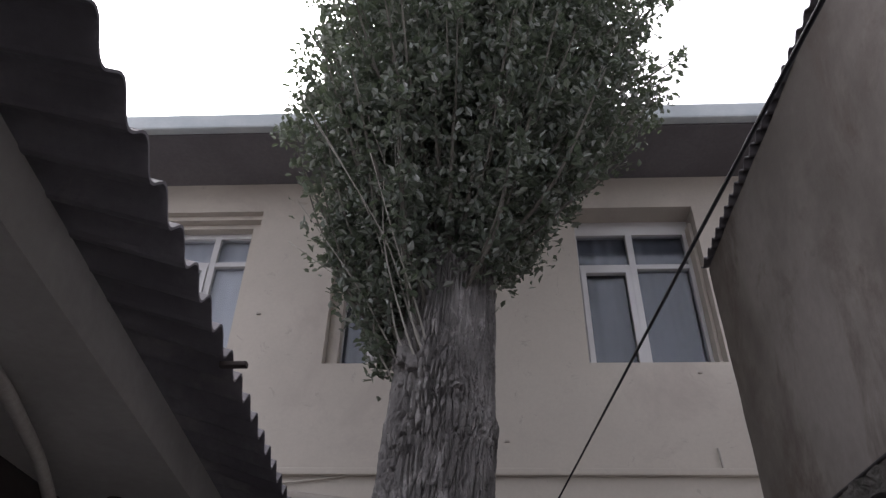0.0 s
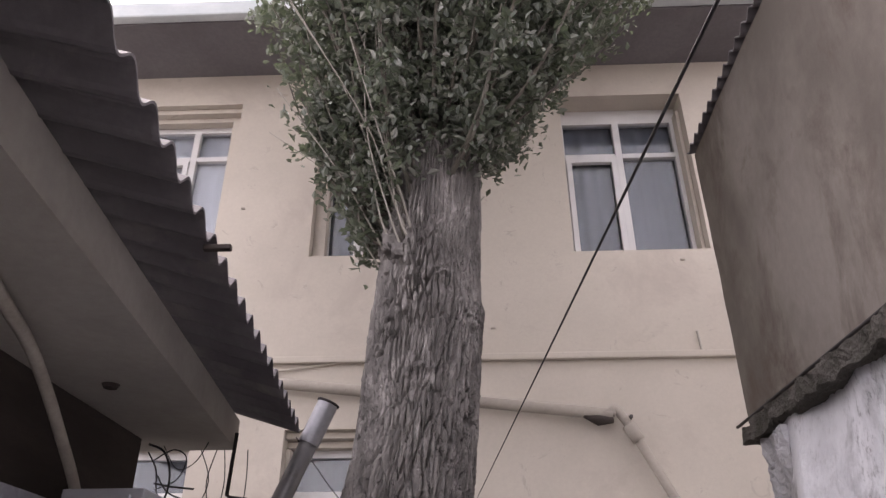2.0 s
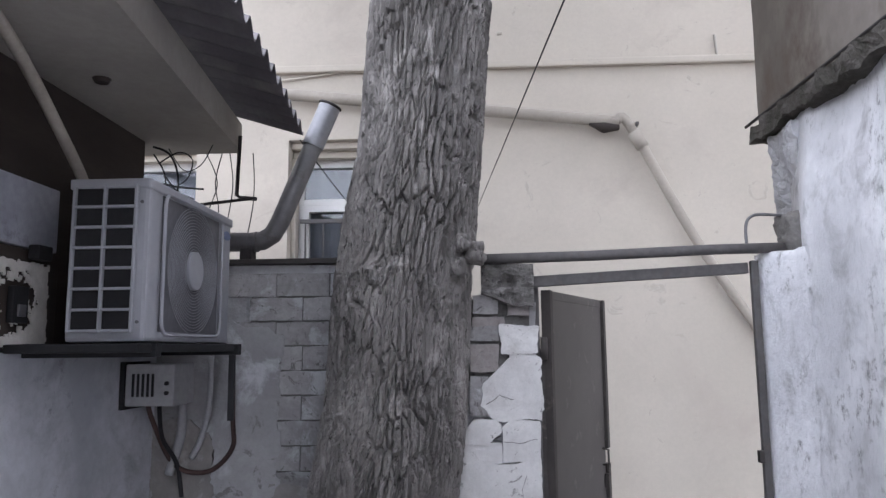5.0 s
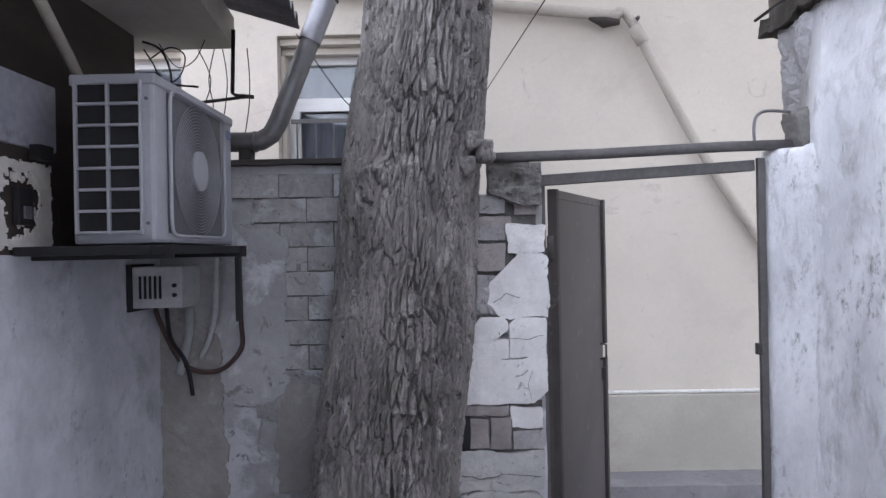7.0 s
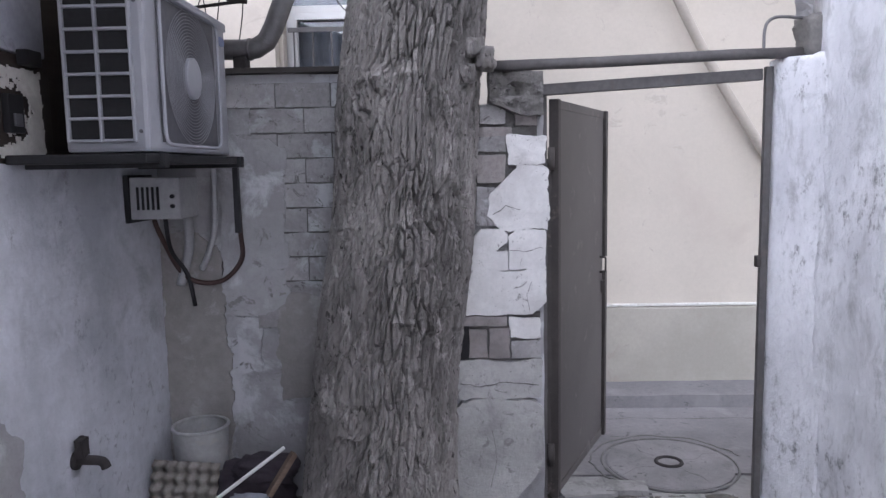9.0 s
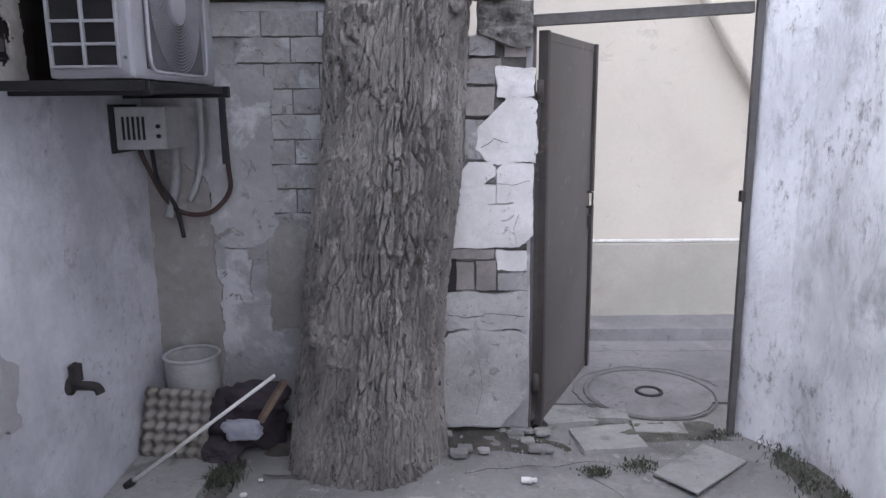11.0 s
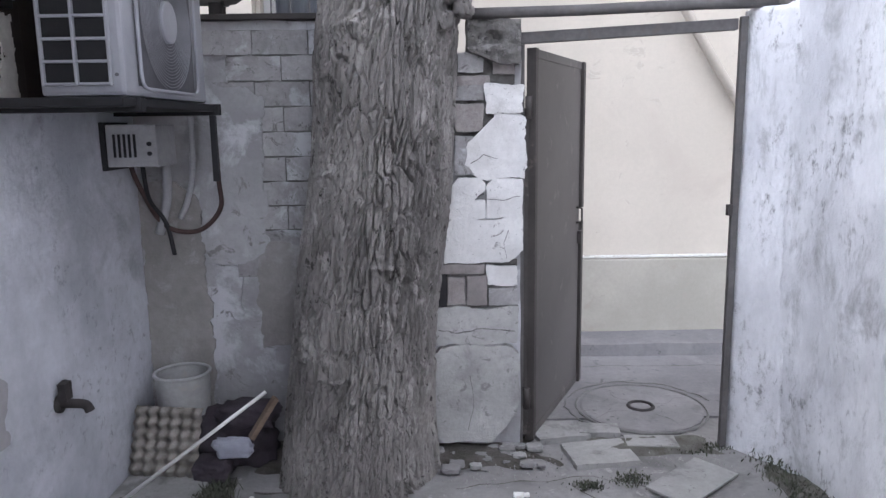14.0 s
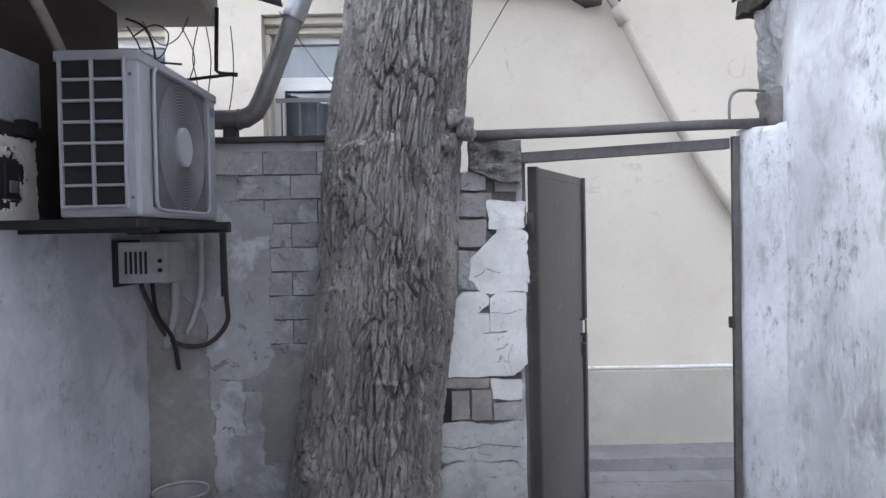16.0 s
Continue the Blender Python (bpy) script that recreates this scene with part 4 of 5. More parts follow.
# ---- bricks bared in the low back wall ----
north = bpy.data.objects["wall_north"]
brick_mesh = None
for row in range(10):
    z = 1.905 - row * 0.113
    x_from = -0.64 if row < 3 else -0.56
    x = -0.93 + (0.125 if row % 2 else 0)
    while x < 0.30:
        if x + 0.1 > x_from:
            if brick_mesh is None:
                ob = part("brick", rough_block(-0.1215, 0.1215, -0.012, 0.03, -0.0535, 0.0535, 0.022, 0.004, 12, 4), M["brick"], north)
                brick_mesh = ob.data
            else:
                ob = new("brick", brick_mesh)
                ob.parent = north
            ob.location = (x + 0.125, 3.620 + 0.006 * noise.noise((x * 5, z * 5, 1)) - 0.004, z)
            ob.scale = (1 + 0.03 * noise.noise((x * 3, z, 4)), 1, 1)
            ob.rotation_euler = (0, 0.012 * noise.noise((x * 4, z * 7, 2)), 0)
        x += 0.25
part("mortar_bed", rough_block(-0.55, 0.34, 3.614, 3.63, 0.96, 1.96, 0.04, 0.004, 6, 3), M["mortar"], north)
part("coping", box(-0.98, 0.3, 3.595, 3.84, 2.004, 2.03, 0.004), M["door_edge"], north, "dark iron strip on the wall top")
plate("plaster_patch", -1.0, -0.70, 0.0, 1.28, 21, M["brown_plaster"], north, 3.612, 0.012, 0.03, (0, 0, 0.1, 0))
# The wide brown patch holds dirt stains plus shading painted low on this wall.
plate("plaster_patch", -0.46, 0.30, 0.50, 1.0, 25, M["brown_plaster"], north, 3.600, 0.02, 0.03)
plate("plaster_patch", -0.66, -0.54, 0.62, 0.89, 22, M["grey_plaster"], north, 3.606, 0.014, 0.02)
plate("plaster_patch", -0.70, -0.40, 0.90, 1.72, 23, M["grey_plaster"], north, 3.598, 0.012, 0.03, (0.05, 0.1, 0.05, 0.02))

# ---- the tree's burl by the pole ----
burl = rock(0.50, 3.22, 1.99, 0.04, 0.07, 0.045, 6.0, M["bark"], "burl")
burl.parent = tree
for k, (x, y, z, s) in enumerate(((0.525, 3.24, 2.025, 0.016), (0.535, 3.23, 1.975, 0.014), (0.455, 3.16, 2.03, 0.030), (0.435, 3.18, 1.93, 0.032))):
    burl = rock(x, y, z, s, s, s * 1.2, 6.5 + k, M["bark"], "burl")
    burl.parent = tree

for k, (x, y, z, s) in enumerate(((0.15, 3.16, 3.42, 0.04), (0.13, 3.22, 3.50, 0.03), (0.19, 3.12, 3.36, 0.03), (0.10, 3.3, 3.45, 0.03), (0.15, 3.18, 3.30, 0.03))):
    burl = rock(x, y, z, s, s, s * 1.2, 9.5 + k, M["bark"], "burl")
    burl.parent = tree
tagged(link_bm("ceiling_fitting", tube(((-0.86, 2.75, 2.603), (-0.86, 2.75, 2.585)), (0.035, 0.025), 16), M["dark_wood"]), "small round dark lamp fitting under the slab", "fitting")

# ---- outdoor air conditioner ----
ac = thing("air_conditioner", "white outdoor air conditioning unit with side grille on a bracket", "air conditioner")
X0, X1, Y0, Y1, Z0, Z1 = -0.848, -0.58, 2.58, 3.39, 1.635, 2.175
casing = part("casing", box(X0, X1, Y0, Y1, Z0, Z1, 0.014), M["ac"], ac)
# Black sheet on the casing paints the darkness behind the grille bars.
grille = part("side_grille", box(-0.828, -0.622, Y0 - 0.003, Y0 + 0.004, 1.675, 2.150, 0.001), M["black"], ac, "flat black sheet for the dark behind the white bars")
for k in range(8):
    z = 1.672 + 0.48 * k / 7
    part("grille_bar", box(-0.834, -0.616, Y0 - 0.018, Y0 - 0.001, z - 0.0045, z + 0.0045, 0.002), M["ac"], grille)
for x in (-0.830, -0.726, -0.620):
    part("grille_bar", box(x - 0.0045, x + 0.0045, Y0 - 0.020, Y0 - 0.002, 1.666, 2.158, 0.003), M["ac"], grille)
part("top_cover", box(X0 - 0.006, X1 + 0.006, Y0 - 0.006, Y1 + 0.006, Z1 - 0.03, Z1 + 0.006, 0.008), M["ac"], ac)
CY, CZ, HW, HH = 2.955, 1.905, 0.285, 0.245
# Flat sheet whose dark colour stands for the shade inside the fan opening.
well = part("fan_well", box(X1 - 0.002, X1 + 0.003, CY - HW + 0.01, CY + HW - 0.01, CZ - HH + 0.01, CZ + HH - 0.01, 0.001), M["fan_dark"], ac, "flat dark sheet standing in for the shaded fan opening")
ring = []
for k in range(96):
    a = 2 * math.pi * (k + 0.5) / 96
    c, s = math.cos(a), math.sin(a)
    ring.append((X1 + 0.016, CY + HW * math.copysign(abs(c) ** 0.16, c), CZ + HH * math.copysign(abs(s) ** 0.16, s)))
part("guard_frame", tube(ring + ring[:1], 0.0065, 8, cap=False), M["ac"], ac, smooth=True)
for k in range(15):
    r = 0.082 + 0.0112 * k
    loop = [(X1 + 0.012, CY + r * math.cos(2 * math.pi * i / 44), CZ + r * math.sin(2 * math.pi * i / 44)) for i in range(45)]
    part("guard_wire", tube(loop, 0.0016, 5, cap=False), M["wire_grey"], ac)
part("hub", tube(((X1 + 0.006, CY, CZ), (X1 + 0.019, CY, CZ), (X1 + 0.022, CY, CZ)), (0.074, 0.074, 0.068), 32), M["ac"], ac)
bm = tube(((X1 + 0.001, 0, 0), (X1 + 0.006, 0, 0)), 1.0, 24)
for v in bm.verts:
    v.co.y, v.co.z = 3.325 + 0.042 * v.co.y, 2.098 + 0.019 * v.co.z
part("badge", bm, M["badge"], ac, "small oval badge")
for z in (1.70, 2.10):
    part("screw", tube(((-0.605, Y0 - 0.004, z), (-0.605, Y0 + 0.004, z)), 0.006, 8), M["fan_dark"], ac)

tray = thing("bracket", "dark rusty angle-iron bracket carrying the air conditioner", "bracket")
part("arm", box(-1.0, -0.545, 2.60, 2.64, 1.585, 1.632, 0.004), M["black"], tray)
part("arm", box(-1.0, -0.545, 3.43, 3.47, 1.585, 1.632, 0.004), M["black"], tray)
part("board", box(-1.0, -0.56, 2.50, 3.42, 1.60, 1.630, 0.006), M["black"], tray, "dark weathered board")
part("strut", box(-0.59, -0.565, 3.435, 3.46, 1.30, 1.585, 0.003), M["black"], tray)

# ---- stabiliser box and cables under it ----
sbox = thing("switch_box", "aged white electrical box with vents on the wall", "electrical box")
part("casing", box(-0.975, -0.765, 3.28, 3.50, 1.375, 1.55, 0.008), M["beige"], sbox)
part("back_plate", box(-0.998, -0.977, 3.275, 3.52, 1.36, 1.56, 0.003), M["black"], sbox)
for k in range(5):
    part("vent_slot", box(-0.945 + 0.021 * k, -0.935 + 0.021 * k, 3.276, 3.281, 1.415, 1.51, 0.001), M["black"], sbox)
for z in (1.43, 1.47):
    part("knob", tube(((-0.795, 3.282, z), (-0.795, 3.27, z)), 0.009, 10), M["black"], sbox)
tagged(link_bm("conduit", tube(((-0.72, 3.58, 1.58), (-0.725, 3.58, 1.34), (-0.76, 3.585, 1.20), (-0.80, 3.585, 1.12)), 0.014, 8, spline=4), M["beige"], True), "white plastic conduit on the back wall", "conduit")
tagged(link_bm("conduit", tube(((-0.84, 3.56, 1.37), (-0.85, 3.58, 1.22), (-0.90, 3.585, 1.05)), 0.022, 8, spline=4), M["beige"], True), "grey plastic duct below the box", "conduit")
tagged(link_bm("power_cable", tube(((-0.585, 3.48, 1.57), (-0.585, 3.50, 1.30), (-0.60, 3.55, 1.17), (-0.70, 3.58, 1.07), (-0.82, 3.58, 1.065), (-0.90, 3.57, 1.13), (-0.95, 3.50, 1.30), (-0.95, 3.45, 1.37)), 0.011, 8, spline=6), M["red_cable"], True), "dark red-brown cable looped under the box", "cable")
tagged(link_bm("power_cable", tube(((-0.90, 3.45, 1.375), (-0.91, 3.52, 1.22), (-0.86, 3.57, 1.10), (-0.84, 3.59, 0.95)), 0.010, 8, spline=6), M["black"], True), "black cable hanging from the box", "cable")

# ---- boards and flaking paint on the dark upper wall ----
tagged(link_bm("board", box(-1.16, -1.0, 0.9, 2.77, 1.955, 2.185, 0.008), M["bluegrey"]), "blue-grey painted board below the dark upper wall", "board")
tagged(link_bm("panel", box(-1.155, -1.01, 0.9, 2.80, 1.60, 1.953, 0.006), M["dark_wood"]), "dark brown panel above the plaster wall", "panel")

def peeling_paint(y0, y1, z0, z1, cell):
    """A skin of old paint on the panel, eaten away in ragged holes."""
    bm = bmesh.new()
    ny, nz = round((y1 - y0) / cell), round((z1 - z0) / cell)
    cache = {}

    def left(y, z):
        hole = math.hypot((y - 2.56) / 0.085, (z - 1.77) / 0.085) - 1
        edge = min(y - y0, (y1 - y) * 1.6, z1 - z, (z - z0) * 0.7) / 0.03
        return min(hole, edge) + 0.75 * noise.noise((y * 17, z * 17, 2)) + 0.5 * noise.noise((y * 50, z * 50, 5)) - 0.12

    def v(i, j, x):
        if (i, j, x) not in cache:
            y, z = y0 + i * cell, z0 + j * cell
            cache[(i, j, x)] = bm.verts.new((x, y + cell * 0.8 * noise.noise((y * 90, z * 90, 1)), z + cell * 0.8 * noise.noise((y * 90, z * 90, 8))))
        return cache[(i, j, x)]

    for i in range(ny):
        for j in range(nz):
            if left(y0 + (i + 0.5) * cell, z0 + (j + 0.5) * cell) > 0:
                for x in (-1.0095, -1.0035):
                    bm.faces.new((v(i, j, x), v(i + 1, j, x), v(i + 1, j + 1, x), v(i, j + 1, x)))
    rim = [e for e in bm.edges if e.is_boundary and e.verts[0].co.x > -1.005]
    for e in rim:
        p, q = e.verts
        k = {w: key for key, w in cache.items() if w in (p, q)}
        a, b = k[p], k[q]
        bm.faces.new((p, q, cache[(b[0], b[1], -1.0095)], cache[(a[0], a[1], -1.0095)]))
    return part("paint_skin", bm, M["flake"], bpy.data.objects["panel"], "flaking white paint")


peeling_paint(2.05, 2.74, 1.62, 1.91, 0.007)
ob = plate("bare_patch", 2.16, 2.44, 0.52, 0.86, 41, M["grey_plaster"], bpy.data.objects["wall_west"], 0, 0.02, 0.05, (0.05, 0.03, 0.12, 0.06), "bare grey patch where the plaster fell off")
ob.matrix_local = pose(-0.985, 0, 0, 0, 0, 90)
sw = thing("light_switch", "small dark switch on the flaking panel", "switch")
part("plate", box(-1.008, -0.985, 2.52, 2.60, 1.70, 1.82, 0.004), M["black"], sw)
part("rocker", box(-0.986, -0.978, 2.54, 2.58, 1.72, 1.76, 0.003), M["fan_dark"], sw)
tagged(link_bm("small_box", box(-1.0, -0.96, 2.60, 2.68, 1.915, 1.965, 0.006), M["black"]), "small black box under the blue-grey board", "box")
tagged(link_bm("hose", tube(((-0.66, 1.2, 2.585), (-0.74, 1.7, 2.58), (-0.80, 1.97, 2.56), (-0.875, 2.26, 2.53), (-0.94, 2.60, 2.40), (-0.97, 2.90, 2.2), (-0.98, 2.98, 2.0)), 0.021, 10, spline=6), M["hose"], True), "cream ribbed hose bending down behind the unit", "hose")

# ---- flue, rod and loose wires by the slab's end ----
flue = thing("flue_pipe", "grey sheet-metal flue pipe bending up past the roof", "flue")
part("pipe", tube(((-0.95, 3.73, 2.135), (-0.60, 3.73, 2.13), (-0.54, 3.73, 2.135), (-0.49, 3.73, 2.165), (-0.455, 3.73, 2.225), (-0.27, 3.74, 2.68)), 0.047, 18), M["galv"], flue, smooth=True)
part("sleeve", tube(((-0.30, 3.74, 2.61), (-0.215, 3.745, 2.82)), 0.054, 18, cap=False), M["galv_light"], flue, "bright metal sleeve", True)
part("rim", tube([(-0.215 + 0.050 * math.cos(a), 3.745 + 0.054 * math.sin(a), 2.82 - 0.020 * math.cos(a)) for a in np.linspace(0, 2 * math.pi, 31)], 0.007, 8, cap=False), M["rust"], flue, "rusty rim", True)
part("seam", tube(((-0.575, 3.73, 2.131), (-0.56, 3.73, 2.131)), 0.051, 18), M["galv"], flue, smooth=True)
part("support", box(-0.64, -0.58, 3.69, 3.77, 2.03, 2.095, 0.006), M["rust"], flue)
tagged(link_bm("iron_bracket", tube(((-0.655, 3.70, 2.66), (-0.665, 3.70, 2.36), (-0.64, 3.69, 2.345), (-0.56, 3.68, 2.335)), 0.010, 8), M["rust"], True), "bent rusty iron bracket under the slab", "bracket")
tagged(link_bm("iron_rod", tube(((-0.90, 3.72, 2.315), (-0.58, 3.68, 2.338)), 0.008, 8), M["rust"], True), "rusty iron rod beside the flue", "rod")
for r, p in ((0.008, ((-1.04, 3.58, 2.58), (-0.97, 3.60, 2.55), (-0.925, 3.60, 2.46), (-0.91, 3.57, 2.34), (-0.93, 3.48, 2.18))),
             (0.006, ((-1.03, 3.57, 2.54), (-0.99, 3.60, 2.46), (-0.97, 3.60, 2.36), (-0.92, 3.58, 2.30), (-0.90, 3.46, 2.185))),
             (0.005, ((-1.02, 3.60, 2.50), (-0.93, 3.62, 2.56), (-0.86, 3.62, 2.52), (-0.89, 3.62, 2.42), (-0.98, 3.60, 2.37))),
             (0.007, ((-0.99, 3.60, 2.40), (-0.91, 3.61, 2.385), (-0.80, 3.62, 2.375))),
             (0.006, ((-0.97, 3.58, 2.43), (-0.92, 3.60, 2.36), (-0.84, 3.60, 2.325))),
             (0.0035, ((-0.98, 3.62, 2.58), (-0.90, 3.62, 2.47), (-0.82, 3.63, 2.50), (-0.77, 3.64, 2.60)))):
    tagged(link_bm("loose_cable", tube(p, r * 0.7, 6, spline=6), M["black"], True), "black loose cable hanging behind the unit", "cable", "loose cables")
for k, (x, d) in enumerate(((-0.86, 0.06), (-0.78, -0.03), (-0.74, 0.02), (-0.62, 0.01))):
    p = [(x, 3.80, 2.60), (x + d, 3.80, 2.45), (x + d * 0.3, 3.80, 2.30), (x - 0.03, 3.79, 2.10)]
    tagged(link_bm("thin_wire", tube(p, 0.0028, 5, spline=5), M["black"], True), "thin dark wire hanging from the slab", "wire", "thin wires")
tagged(link_bm("thin_wire", tube(((-0.36, 3.72, 2.64), (-0.30, 3.9, 2.55), (-0.2, 4.4, 2.42), (0.0, 5.18, 2.3)), 0.003, 5, spline=5), M["black"], True), "thin dark wire running to the house", "wire", "thin wires")
tagged(link_bm("roof_batten", box(-0.19, -0.115, 1.78, 1.80, 2.642, 2.657, 0.003), M["dark_wood"]), "short batten end poking out under the sheet", "batten")

# ---- tap on the wall ----
tap = thing("tap", "rusty old water tap on the plaster wall", "tap")
part("body", tube(((-1.01, 2.76, 0.55), (-0.95, 2.76, 0.55), (-0.90, 2.76, 0.545), (-0.885, 2.76, 0.52)), 0.018, 10, spline=4), M["rust"], tap, smooth=True)
part("handle", rough_block(-0.985, -0.955, 2.735, 2.785, 0.565, 0.63, 0.012, 0.006, 20, 3), M["rust"], tap)
part("flange", tube(((-1.0, 2.76, 0.55), (-0.985, 2.76, 0.55)), 0.035, 14), M["rust"], tap, smooth=True)

# ---- bucket, egg tray, stick and rags in the corner ----
bucket = thing("bucket", "dirty white plastic bucket with rubbish in it", "bucket", (-0.80, 3.465, 0))
bm = tube(((0, 0, 0), (0, 0, 0.03), (0, 0, 0.42)), (0.100, 0.103, 0.123), 36, cap=False)
tube(((0, 0, 0.42), (0, 0, 0.02), (0, 0, 0.018)), (0.118, 0.096, 0.002), 36, bm, cap=False)
part("pail", bm, M["bucket"], bucket, smooth=True)
part("rim", tube([(0.122 * math.cos(a), 0.122 * math.sin(a), 0.42) for a in np.linspace(0, 2 * math.pi, 41)], 0.0085, 8, cap=False), M["bucket"], bucket, smooth=True)
for k in range(6):
    r = random.Random(k + 40)
    q = box(-0.05, 0.05, -0.015, 0.015, -0.05, 0.06, 0.004, pose(r.uniform(-0.05, 0.05), r.uniform(-0.04, 0.05), 0.30, r.uniform(-50, 50), r.uniform(-40, 40), r.uniform(0, 180)))
    part("scrap", q, M["dark_wood"] if k % 2 else M["pulp"], bucket)
bm = bmesh.new()
n = 60
grid = [[bm.verts.new((i / n * 0.30, 0.010 * (math.cos(i / n * 12 * math.pi) + math.cos(j / n * 12 * math.pi)) + 0.003 * noise.noise((i * 0.2, j * 0.2, 0)), j / n * 0.30)) for j in range(n + 1)] for i in range(n + 1)]
for i in range(n):
    for j in range(n):
        bm.faces.new((grid[i][j], grid[i + 1][j], grid[i + 1][j + 1], grid[i][j + 1]))
bmesh.ops.solidify(bm, geom=list(bm.faces), thickness=0.003)
bmesh.ops.transform(bm, matrix=pose(-0.985, 3.225, 0.035, -18, 3, -2), verts=bm.verts)
tagged(link_bm("egg_tray", bm, M["pulp"], True), "brown moulded-pulp egg tray leaning on the bucket", "egg tray")
tagged(link_bm("stick", tube(((-0.92, 2.98, 0.035), (-0.345, 3.165, 0.43)), 0.0078, 12), M["stick"], True), "white plastic stick leaning towards the trunk", "stick")
tagged(link_bm("stick_end", tube(((-0.935, 2.975, 0.025), (-0.905, 2.985, 0.046)), 0.016, 12), M["black"], True), "dark rubber end lying at the stick's foot", "cap")
for k, (x, y, z, sx, sy, sz, m, nm, lab, cat) in enumerate((
        (-0.55, 3.42, 0.13, 0.17, 0.12, 0.13, "purple", "rag", "dark purple-brown rags heaped by the trunk", "rags"),
        (-0.48, 3.36, 0.26, 0.14, 0.08, 0.05, "purple", "rag", "dark cloth folded over the heap", "rags"),
        (-0.62, 3.27, 0.05, 0.08, 0.09, 0.05, "purple", "rag", "dark dirty cloth on the ground", "rags"))):
    tagged(rock(x, y, z, sx, sy, sz, 20 + k * 2.7, M[m], nm), lab, cat)
tagged(rock(-0.515, 3.235, 0.15, 0.085, 0.025, 0.042, 31, M["bluegrey"], "plastic_scoop"), "blue-grey plastic scoop among the rags", "scoop")
tagged(link_bm("wood_piece", box(-0.10, 0.10, -0.02, 0.02, -0.012, 0.012, 0.004, pose(-0.37, 3.20, 0.30, 0, -55, 25)), M["wood"]), "brown wooden handle piece by the trunk", "wood")

# ---- ground details ----
tagged(link_bm("paving_slab", rough_block(-0.99, -0.62, 2.2, 3.33, -0.02, 0.022, 0.05, 0.006, 4, 30), M["pale_concrete"]), "grey concrete slab along the plaster wall", "slab")
tagged(link_bm("stone_tile", box(-0.200, 0.200, -0.103, 0.103, 0, 0.011, 0.003, pose(1.465, 3.125, 0.010, 1.5, 0, 41)), M["pale_concrete"]), "loose pale square-edged stone tile on the ground", "tile")
for k, (x, y, sx, sy, a) in enumerate(((1.13, 3.42, 0.30, 0.24, 8), (1.40, 3.52, 0.24, 0.13, -4), (0.98, 3.64, 0.26, 0.16, 12), (1.18, 3.66, 0.20, 0.12, -6))):
    bm = rough_block(-sx / 2, sx / 2, -sy / 2, sy / 2, -0.02, 0.018, 0.03, 0.006, 9, 50 + k)
    bmesh.ops.transform(bm, matrix=pose(x, y, 0.004 * k, 0, 0, a), verts=bm.verts)
    tagged(link_bm("paver", bm, M["pale_concrete"]), "broken pale concrete paver before the gate", "paver", "broken pavers")
man = thing("manhole_cover", "round concrete manhole cover in the alley", "manhole cover", (1.475, 3.97, 0))
part("cover", tube(((0, 0, -0.02), (0, 0, 0.008), (0, 0, 0.012)), (0.325, 0.325, 0.315), 48), M["cover"], man)
for a in (0.4, 2.1, 3.6, 5.2):
    part("crack", tube([(q * math.cos(a + 0.25 * noise.noise((q * 9, a, 0))), q * math.sin(a + 0.25 * noise.noise((q * 9, a, 0))), 0.0115) for q in np.linspace(0.08, 0.31, 12)], [0.001 + 0.0025 * abs(noise.noise((k * 0.9, a, 1))) for k in range(12)], 5), M["joint"], man)
part("groove", tube([(0.345 * math.cos(a), 0.345 * math.sin(a), 0.006) for a in np.linspace(0, 2 * math.pi, 61)], [0.007 + 0.008 * noise.noise((k * 0.7, 1, 1)) for k in range(61)], 6, cap=False), M["joint"], man, "dirt-filled joint")
part("groove", tube([((0.40 + 0.05 * noise.noise((math.cos(a) * 2, math.sin(a) * 2, 4)) + 0.02 * noise.noise((math.cos(a) * 8, math.sin(a) * 8, 4))) * math.cos(a), (0.40 + 0.05 * noise.noise((math.cos(a) * 2, math.sin(a) * 2, 4))) * math.sin(a), 0.006) for a in np.linspace(0.2, 4.4, 61)], [0.004 + 0.007 * abs(noise.noise((k * 0.6, 4, 1))) for k in range(61)], 6), M["joint"], man, "broken joint round the cover")
part("lifting_ring", tube([(0.065 * math.cos(a), 0.065 * math.sin(a), 0.012) for a in np.linspace(0, 2 * math.pi, 31)], 0.011, 8, cap=False), M["rust"], man, "rusty ring")
part("centre", tube(((0, 0, 0.006), (0, 0, 0.016)), 0.045, 20), M["cover"], man)


def mound(name, x0, x1, y0, y1, height, seed, label, material="soil"):
    bm = bmesh.new()
    nx, ny = max(4, int((x1 - x0) / 0.02)), max(4, int((y1 - y0) / 0.02))
    g = []
    for i in range(nx + 1):
        col = []
        for j in range(ny + 1):
            u, v = i / nx, j / ny
            x, y = x0 + (x1 - x0) * u, y0 + (y1 - y0) * v
            edge = min(u, 1 - u, v, 1 - v) * 6 + 0.7 * noise.noise((x * 9, y * 9, seed)) - 0.3
            h = height * min(1, max(0, edge)) * (0.6 + 0.5 * noise.noise((x * 12, y * 12, seed + 3)))
            col.append(bm.verts.new((x, y, -0.02 + 0.034 * min(1, max(0, edge + 0.2)) + max(0, h))))
        g.append(col)
    for i in range(nx):
        for j in range(ny):
            bm.faces.new((g[i][j], g[i + 1][j], g[i + 1][j + 1], g[i][j + 1]))
    ob = link_bm(name, bm, M[material], True)
    return tagged(ob, label, "soil", kind="stuff")


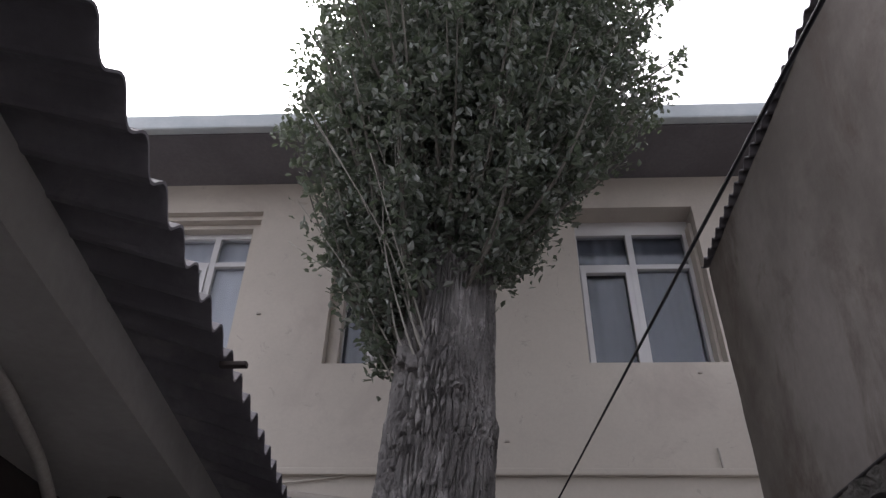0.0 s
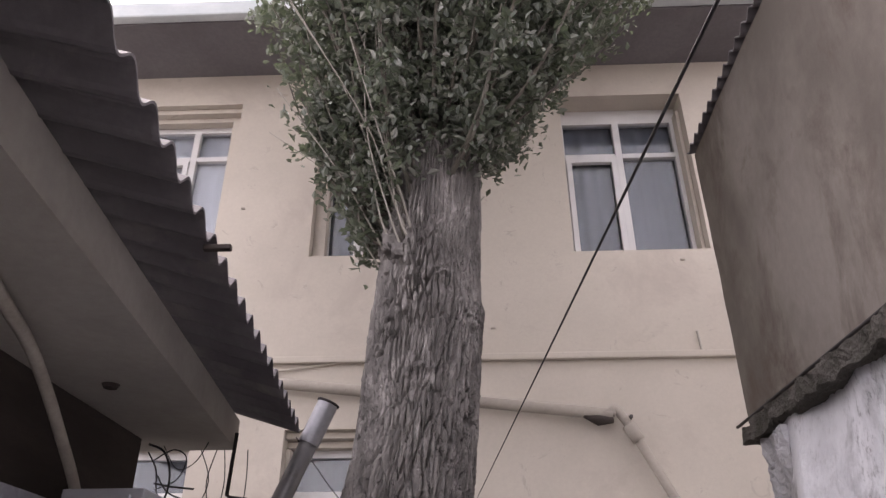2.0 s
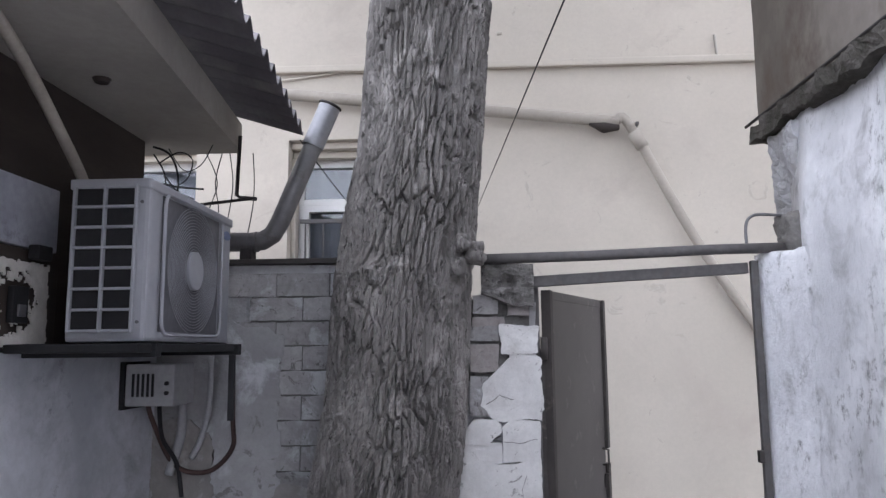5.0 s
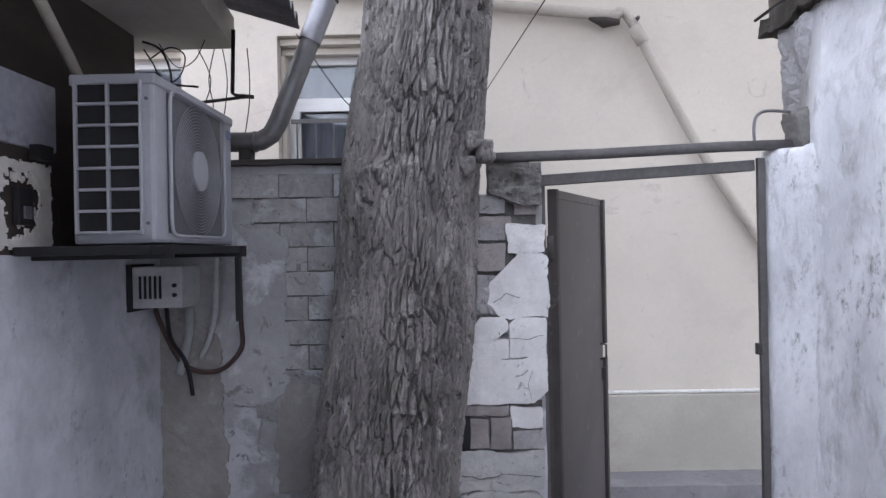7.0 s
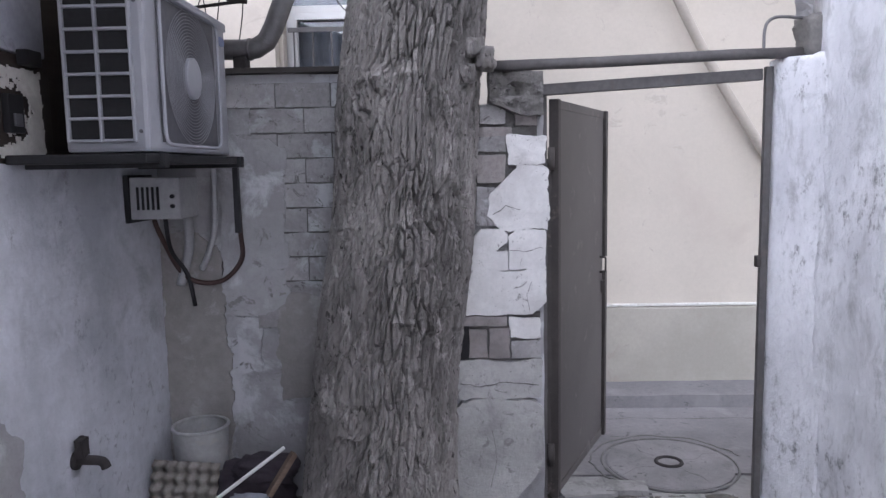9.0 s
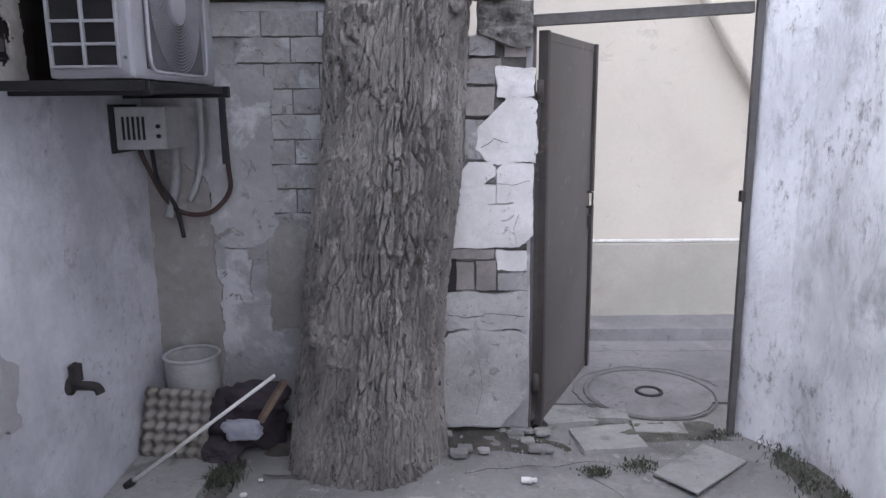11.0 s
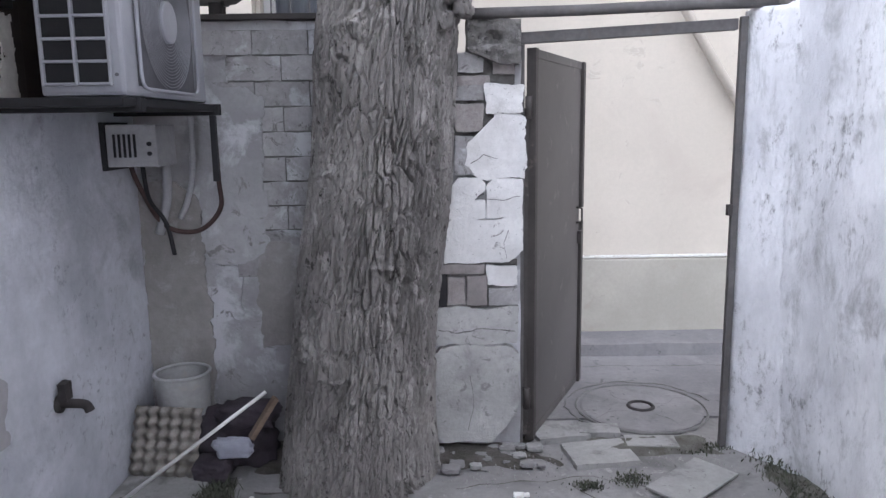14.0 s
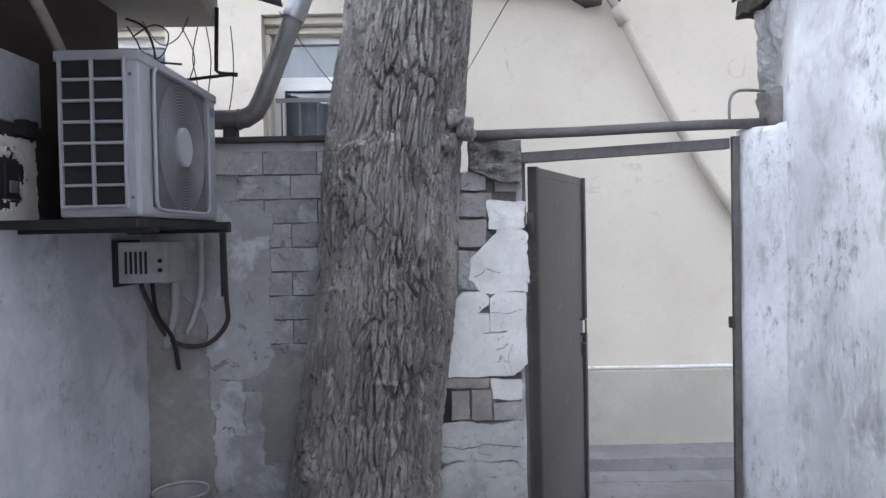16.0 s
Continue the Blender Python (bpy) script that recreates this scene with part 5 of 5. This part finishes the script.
mound("soil_strip", 1.80, 2.04, 2.0, 3.36, 0.022, 1, "grey dry soil heaped along the whitewashed wall", "dirt")
mound("soil_strip", -0.60, 0.95, 3.28, 3.66, 0.02, 2, "dark soil round the trunk and the pier")
mound("soil_strip", -0.61, -0.50, 2.5, 3.3, 0.006, 3, "grey soil in the gap beside the slab", "dirt")
mound("soil_strip", 1.05, 1.75, 3.40, 3.62, 0.008, 4, "dirt between the pavers at the gate", "dirt")


def ribbon(points, width, seed):
    bm = bmesh.new()
    row = []
    P = [Vector(p) for p in points]
    for i in range(len(P) - 1):
        for k in range(10):
            p = P[i].lerp(P[i + 1], k / 10)
            d = (P[i + 1] - P[i]).normalized()
            s = Vector((-d.y, d.x))
            p = p + s * 0.03 * noise.noise((p.x * 8, p.y * 8, seed))
            w = width * (0.5 + abs(noise.noise((p.x * 20, p.y * 20, seed))) * 1.6)
            row.append([bm.verts.new((q.x, q.y, 0.0125)) for q in (p - s * w, p + s * w)])
    for a, b in zip(row, row[1:]):
        bm.faces.new((a[0], a[1], b[1], b[0]))
    return tagged(link_bm("ground_crack", bm, M["soil"]), "dirt-filled crack in the concrete", "crack", kind="stuff")


ribbon(((0.95, 3.12), (1.08, 2.9), (1.12, 2.7), (1.2, 2.4)), 0.003, 1)
ribbon(((0.45, 3.1), (0.8, 3.16), (1.05, 3.18), (1.28, 3.06)), 0.003, 2)
ribbon(((-0.58, 2.2), (-0.58, 2.7), (-0.55, 3.0)), 0.012, 3)
ribbon(((-0.4, 3.1), (0.0, 3.03), (0.3, 3.08)), 0.008, 4)
ribbon(((0.9, 4.62), (1.5, 4.64), (2.3, 4.62)), 0.003, 5)
for k in range(22):
    r = random.Random(k + 7)
    s = r.uniform(0.010, 0.030)
    x, y = r.uniform(0.36, 0.86), r.uniform(3.26, 3.5)
    tagged(rock(x, y, s * 0.35 + 0.01, s * 1.4, s * 1.1, s * 0.5, k * 1.7, M["concrete"] if k % 2 else M["pale_concrete"], "rubble_piece"), "broken lump of plaster below the pier", "rubble", "rubble below the pier")
V, F = [], []
r = random.Random(9)
for k in range(500):
    x, y = (r.uniform(0.35, 1.7), r.uniform(3.1, 3.6)) if k % 3 else (r.uniform(-0.6, 1.9), r.uniform(2.4, 3.3))
    s, z = r.uniform(0.002, 0.006), 0.010
    n0 = len(V)
    V += [(x - s, y - s * 0.6, z - 0.006), (x + s, y - s * 0.8, z - 0.006), (x + s * 0.3, y + s, z - 0.006), (x, y, z + s * 0.6)]
    F += [(n0, n0 + 1, n0 + 3), (n0 + 1, n0 + 2, n0 + 3), (n0 + 2, n0, n0 + 3)]
me = bpy.data.meshes.new("grit")
me.from_pydata(V, [], F)
me.materials.append(M["pale_concrete"])
tagged(new("grit", me), "scattered plaster crumbs on the concrete", "grit", kind="stuff")


def weeds(x, y, sx, sy, count, height, seed, label, z=0.0):
    r = random.Random(seed)
    V, F = [], []
    for k in range(count * 9):
        px, py = x + r.gauss(0, sx), y + r.gauss(0, sy)
        a, lean, h = r.uniform(0, 6.28), r.uniform(0.2, 1.2), height * r.uniform(0.12, 0.55)
        c, s, w = math.cos(a), math.sin(a), r.uniform(0.0008, 0.0028)
        n0 = len(V)
        V += [(px - s * w, py + c * w, z), (px + s * w, py - c * w, z), (px + c * h * lean * 0.5 + s * w * 1.6, py + s * h * lean * 0.5 - c * w * 1.6, z + h * 0.6),
              (px + c * h * lean * 0.5 - s * w * 1.6, py + s * h * lean * 0.5 + c * w * 1.6, z + h * 0.6), (px + c * h * lean, py + s * h * lean, z + h)]
        F += [(n0, n0 + 1, n0 + 2, n0 + 3), (n0 + 3, n0 + 2, n0 + 4)]
    me = bpy.data.meshes.new("weeds")
    me.from_pydata(V, [], F)
    me.materials.append(M["weed"])
    return tagged(new("weeds", me), label, "weeds", kind="stuff")


weeds(-0.56, 3.07, 0.03, 0.05, 110, 0.09, 1, "dark clump of weeds beside the slab")
weeds(1.60, 3.47, 0.07, 0.03, 45, 0.04, 2, "small green weeds at the gate post")
weeds(1.22, 3.17, 0.04, 0.03, 30, 0.04, 3, "small weeds beside the loose tile")
weeds(1.86, 3.05, 0.05, 0.20, 60, 0.06, 4, "weeds along the foot of the whitewashed wall", 0.02)
weeds(1.92, 2.70, 0.03, 0.12, 60, 0.07, 5, "weeds along the foot of the whitewashed wall", 0.02)
weeds(1.02, 3.12, 0.03, 0.02, 40, 0.03, 6, "small weeds in a crack of the concrete")

# ---- scraps of paper on the concrete ----
for k, (x, y, s) in enumerate(((0.71, 3.03, 0.022), (0.74, 3.035, 0.015), (-0.44, 2.93, 0.014), (-0.46, 2.85, 0.012), (-0.40, 3.05, 0.010))):
    tagged(rock(x, y, s * 0.35 + 0.008, s, s * 0.8, s * 0.4, 70 + k, M["stick"], "paper_scrap"), "small white crumpled paper scrap on concrete", "paper", "paper scraps")
bm = rough_block(-0.06, 0.06, -0.018, 0.018, 0, 0.007, 0.02, 0.004, 12, 44)
bmesh.ops.transform(bm, matrix=pose(1.70, 2.74, 0.006, 0, 0, 8), verts=bm.verts)
tagged(link_bm("plaster_chip", bm, M["block"]), "thin pale plaster chip by the weeds", "chip")
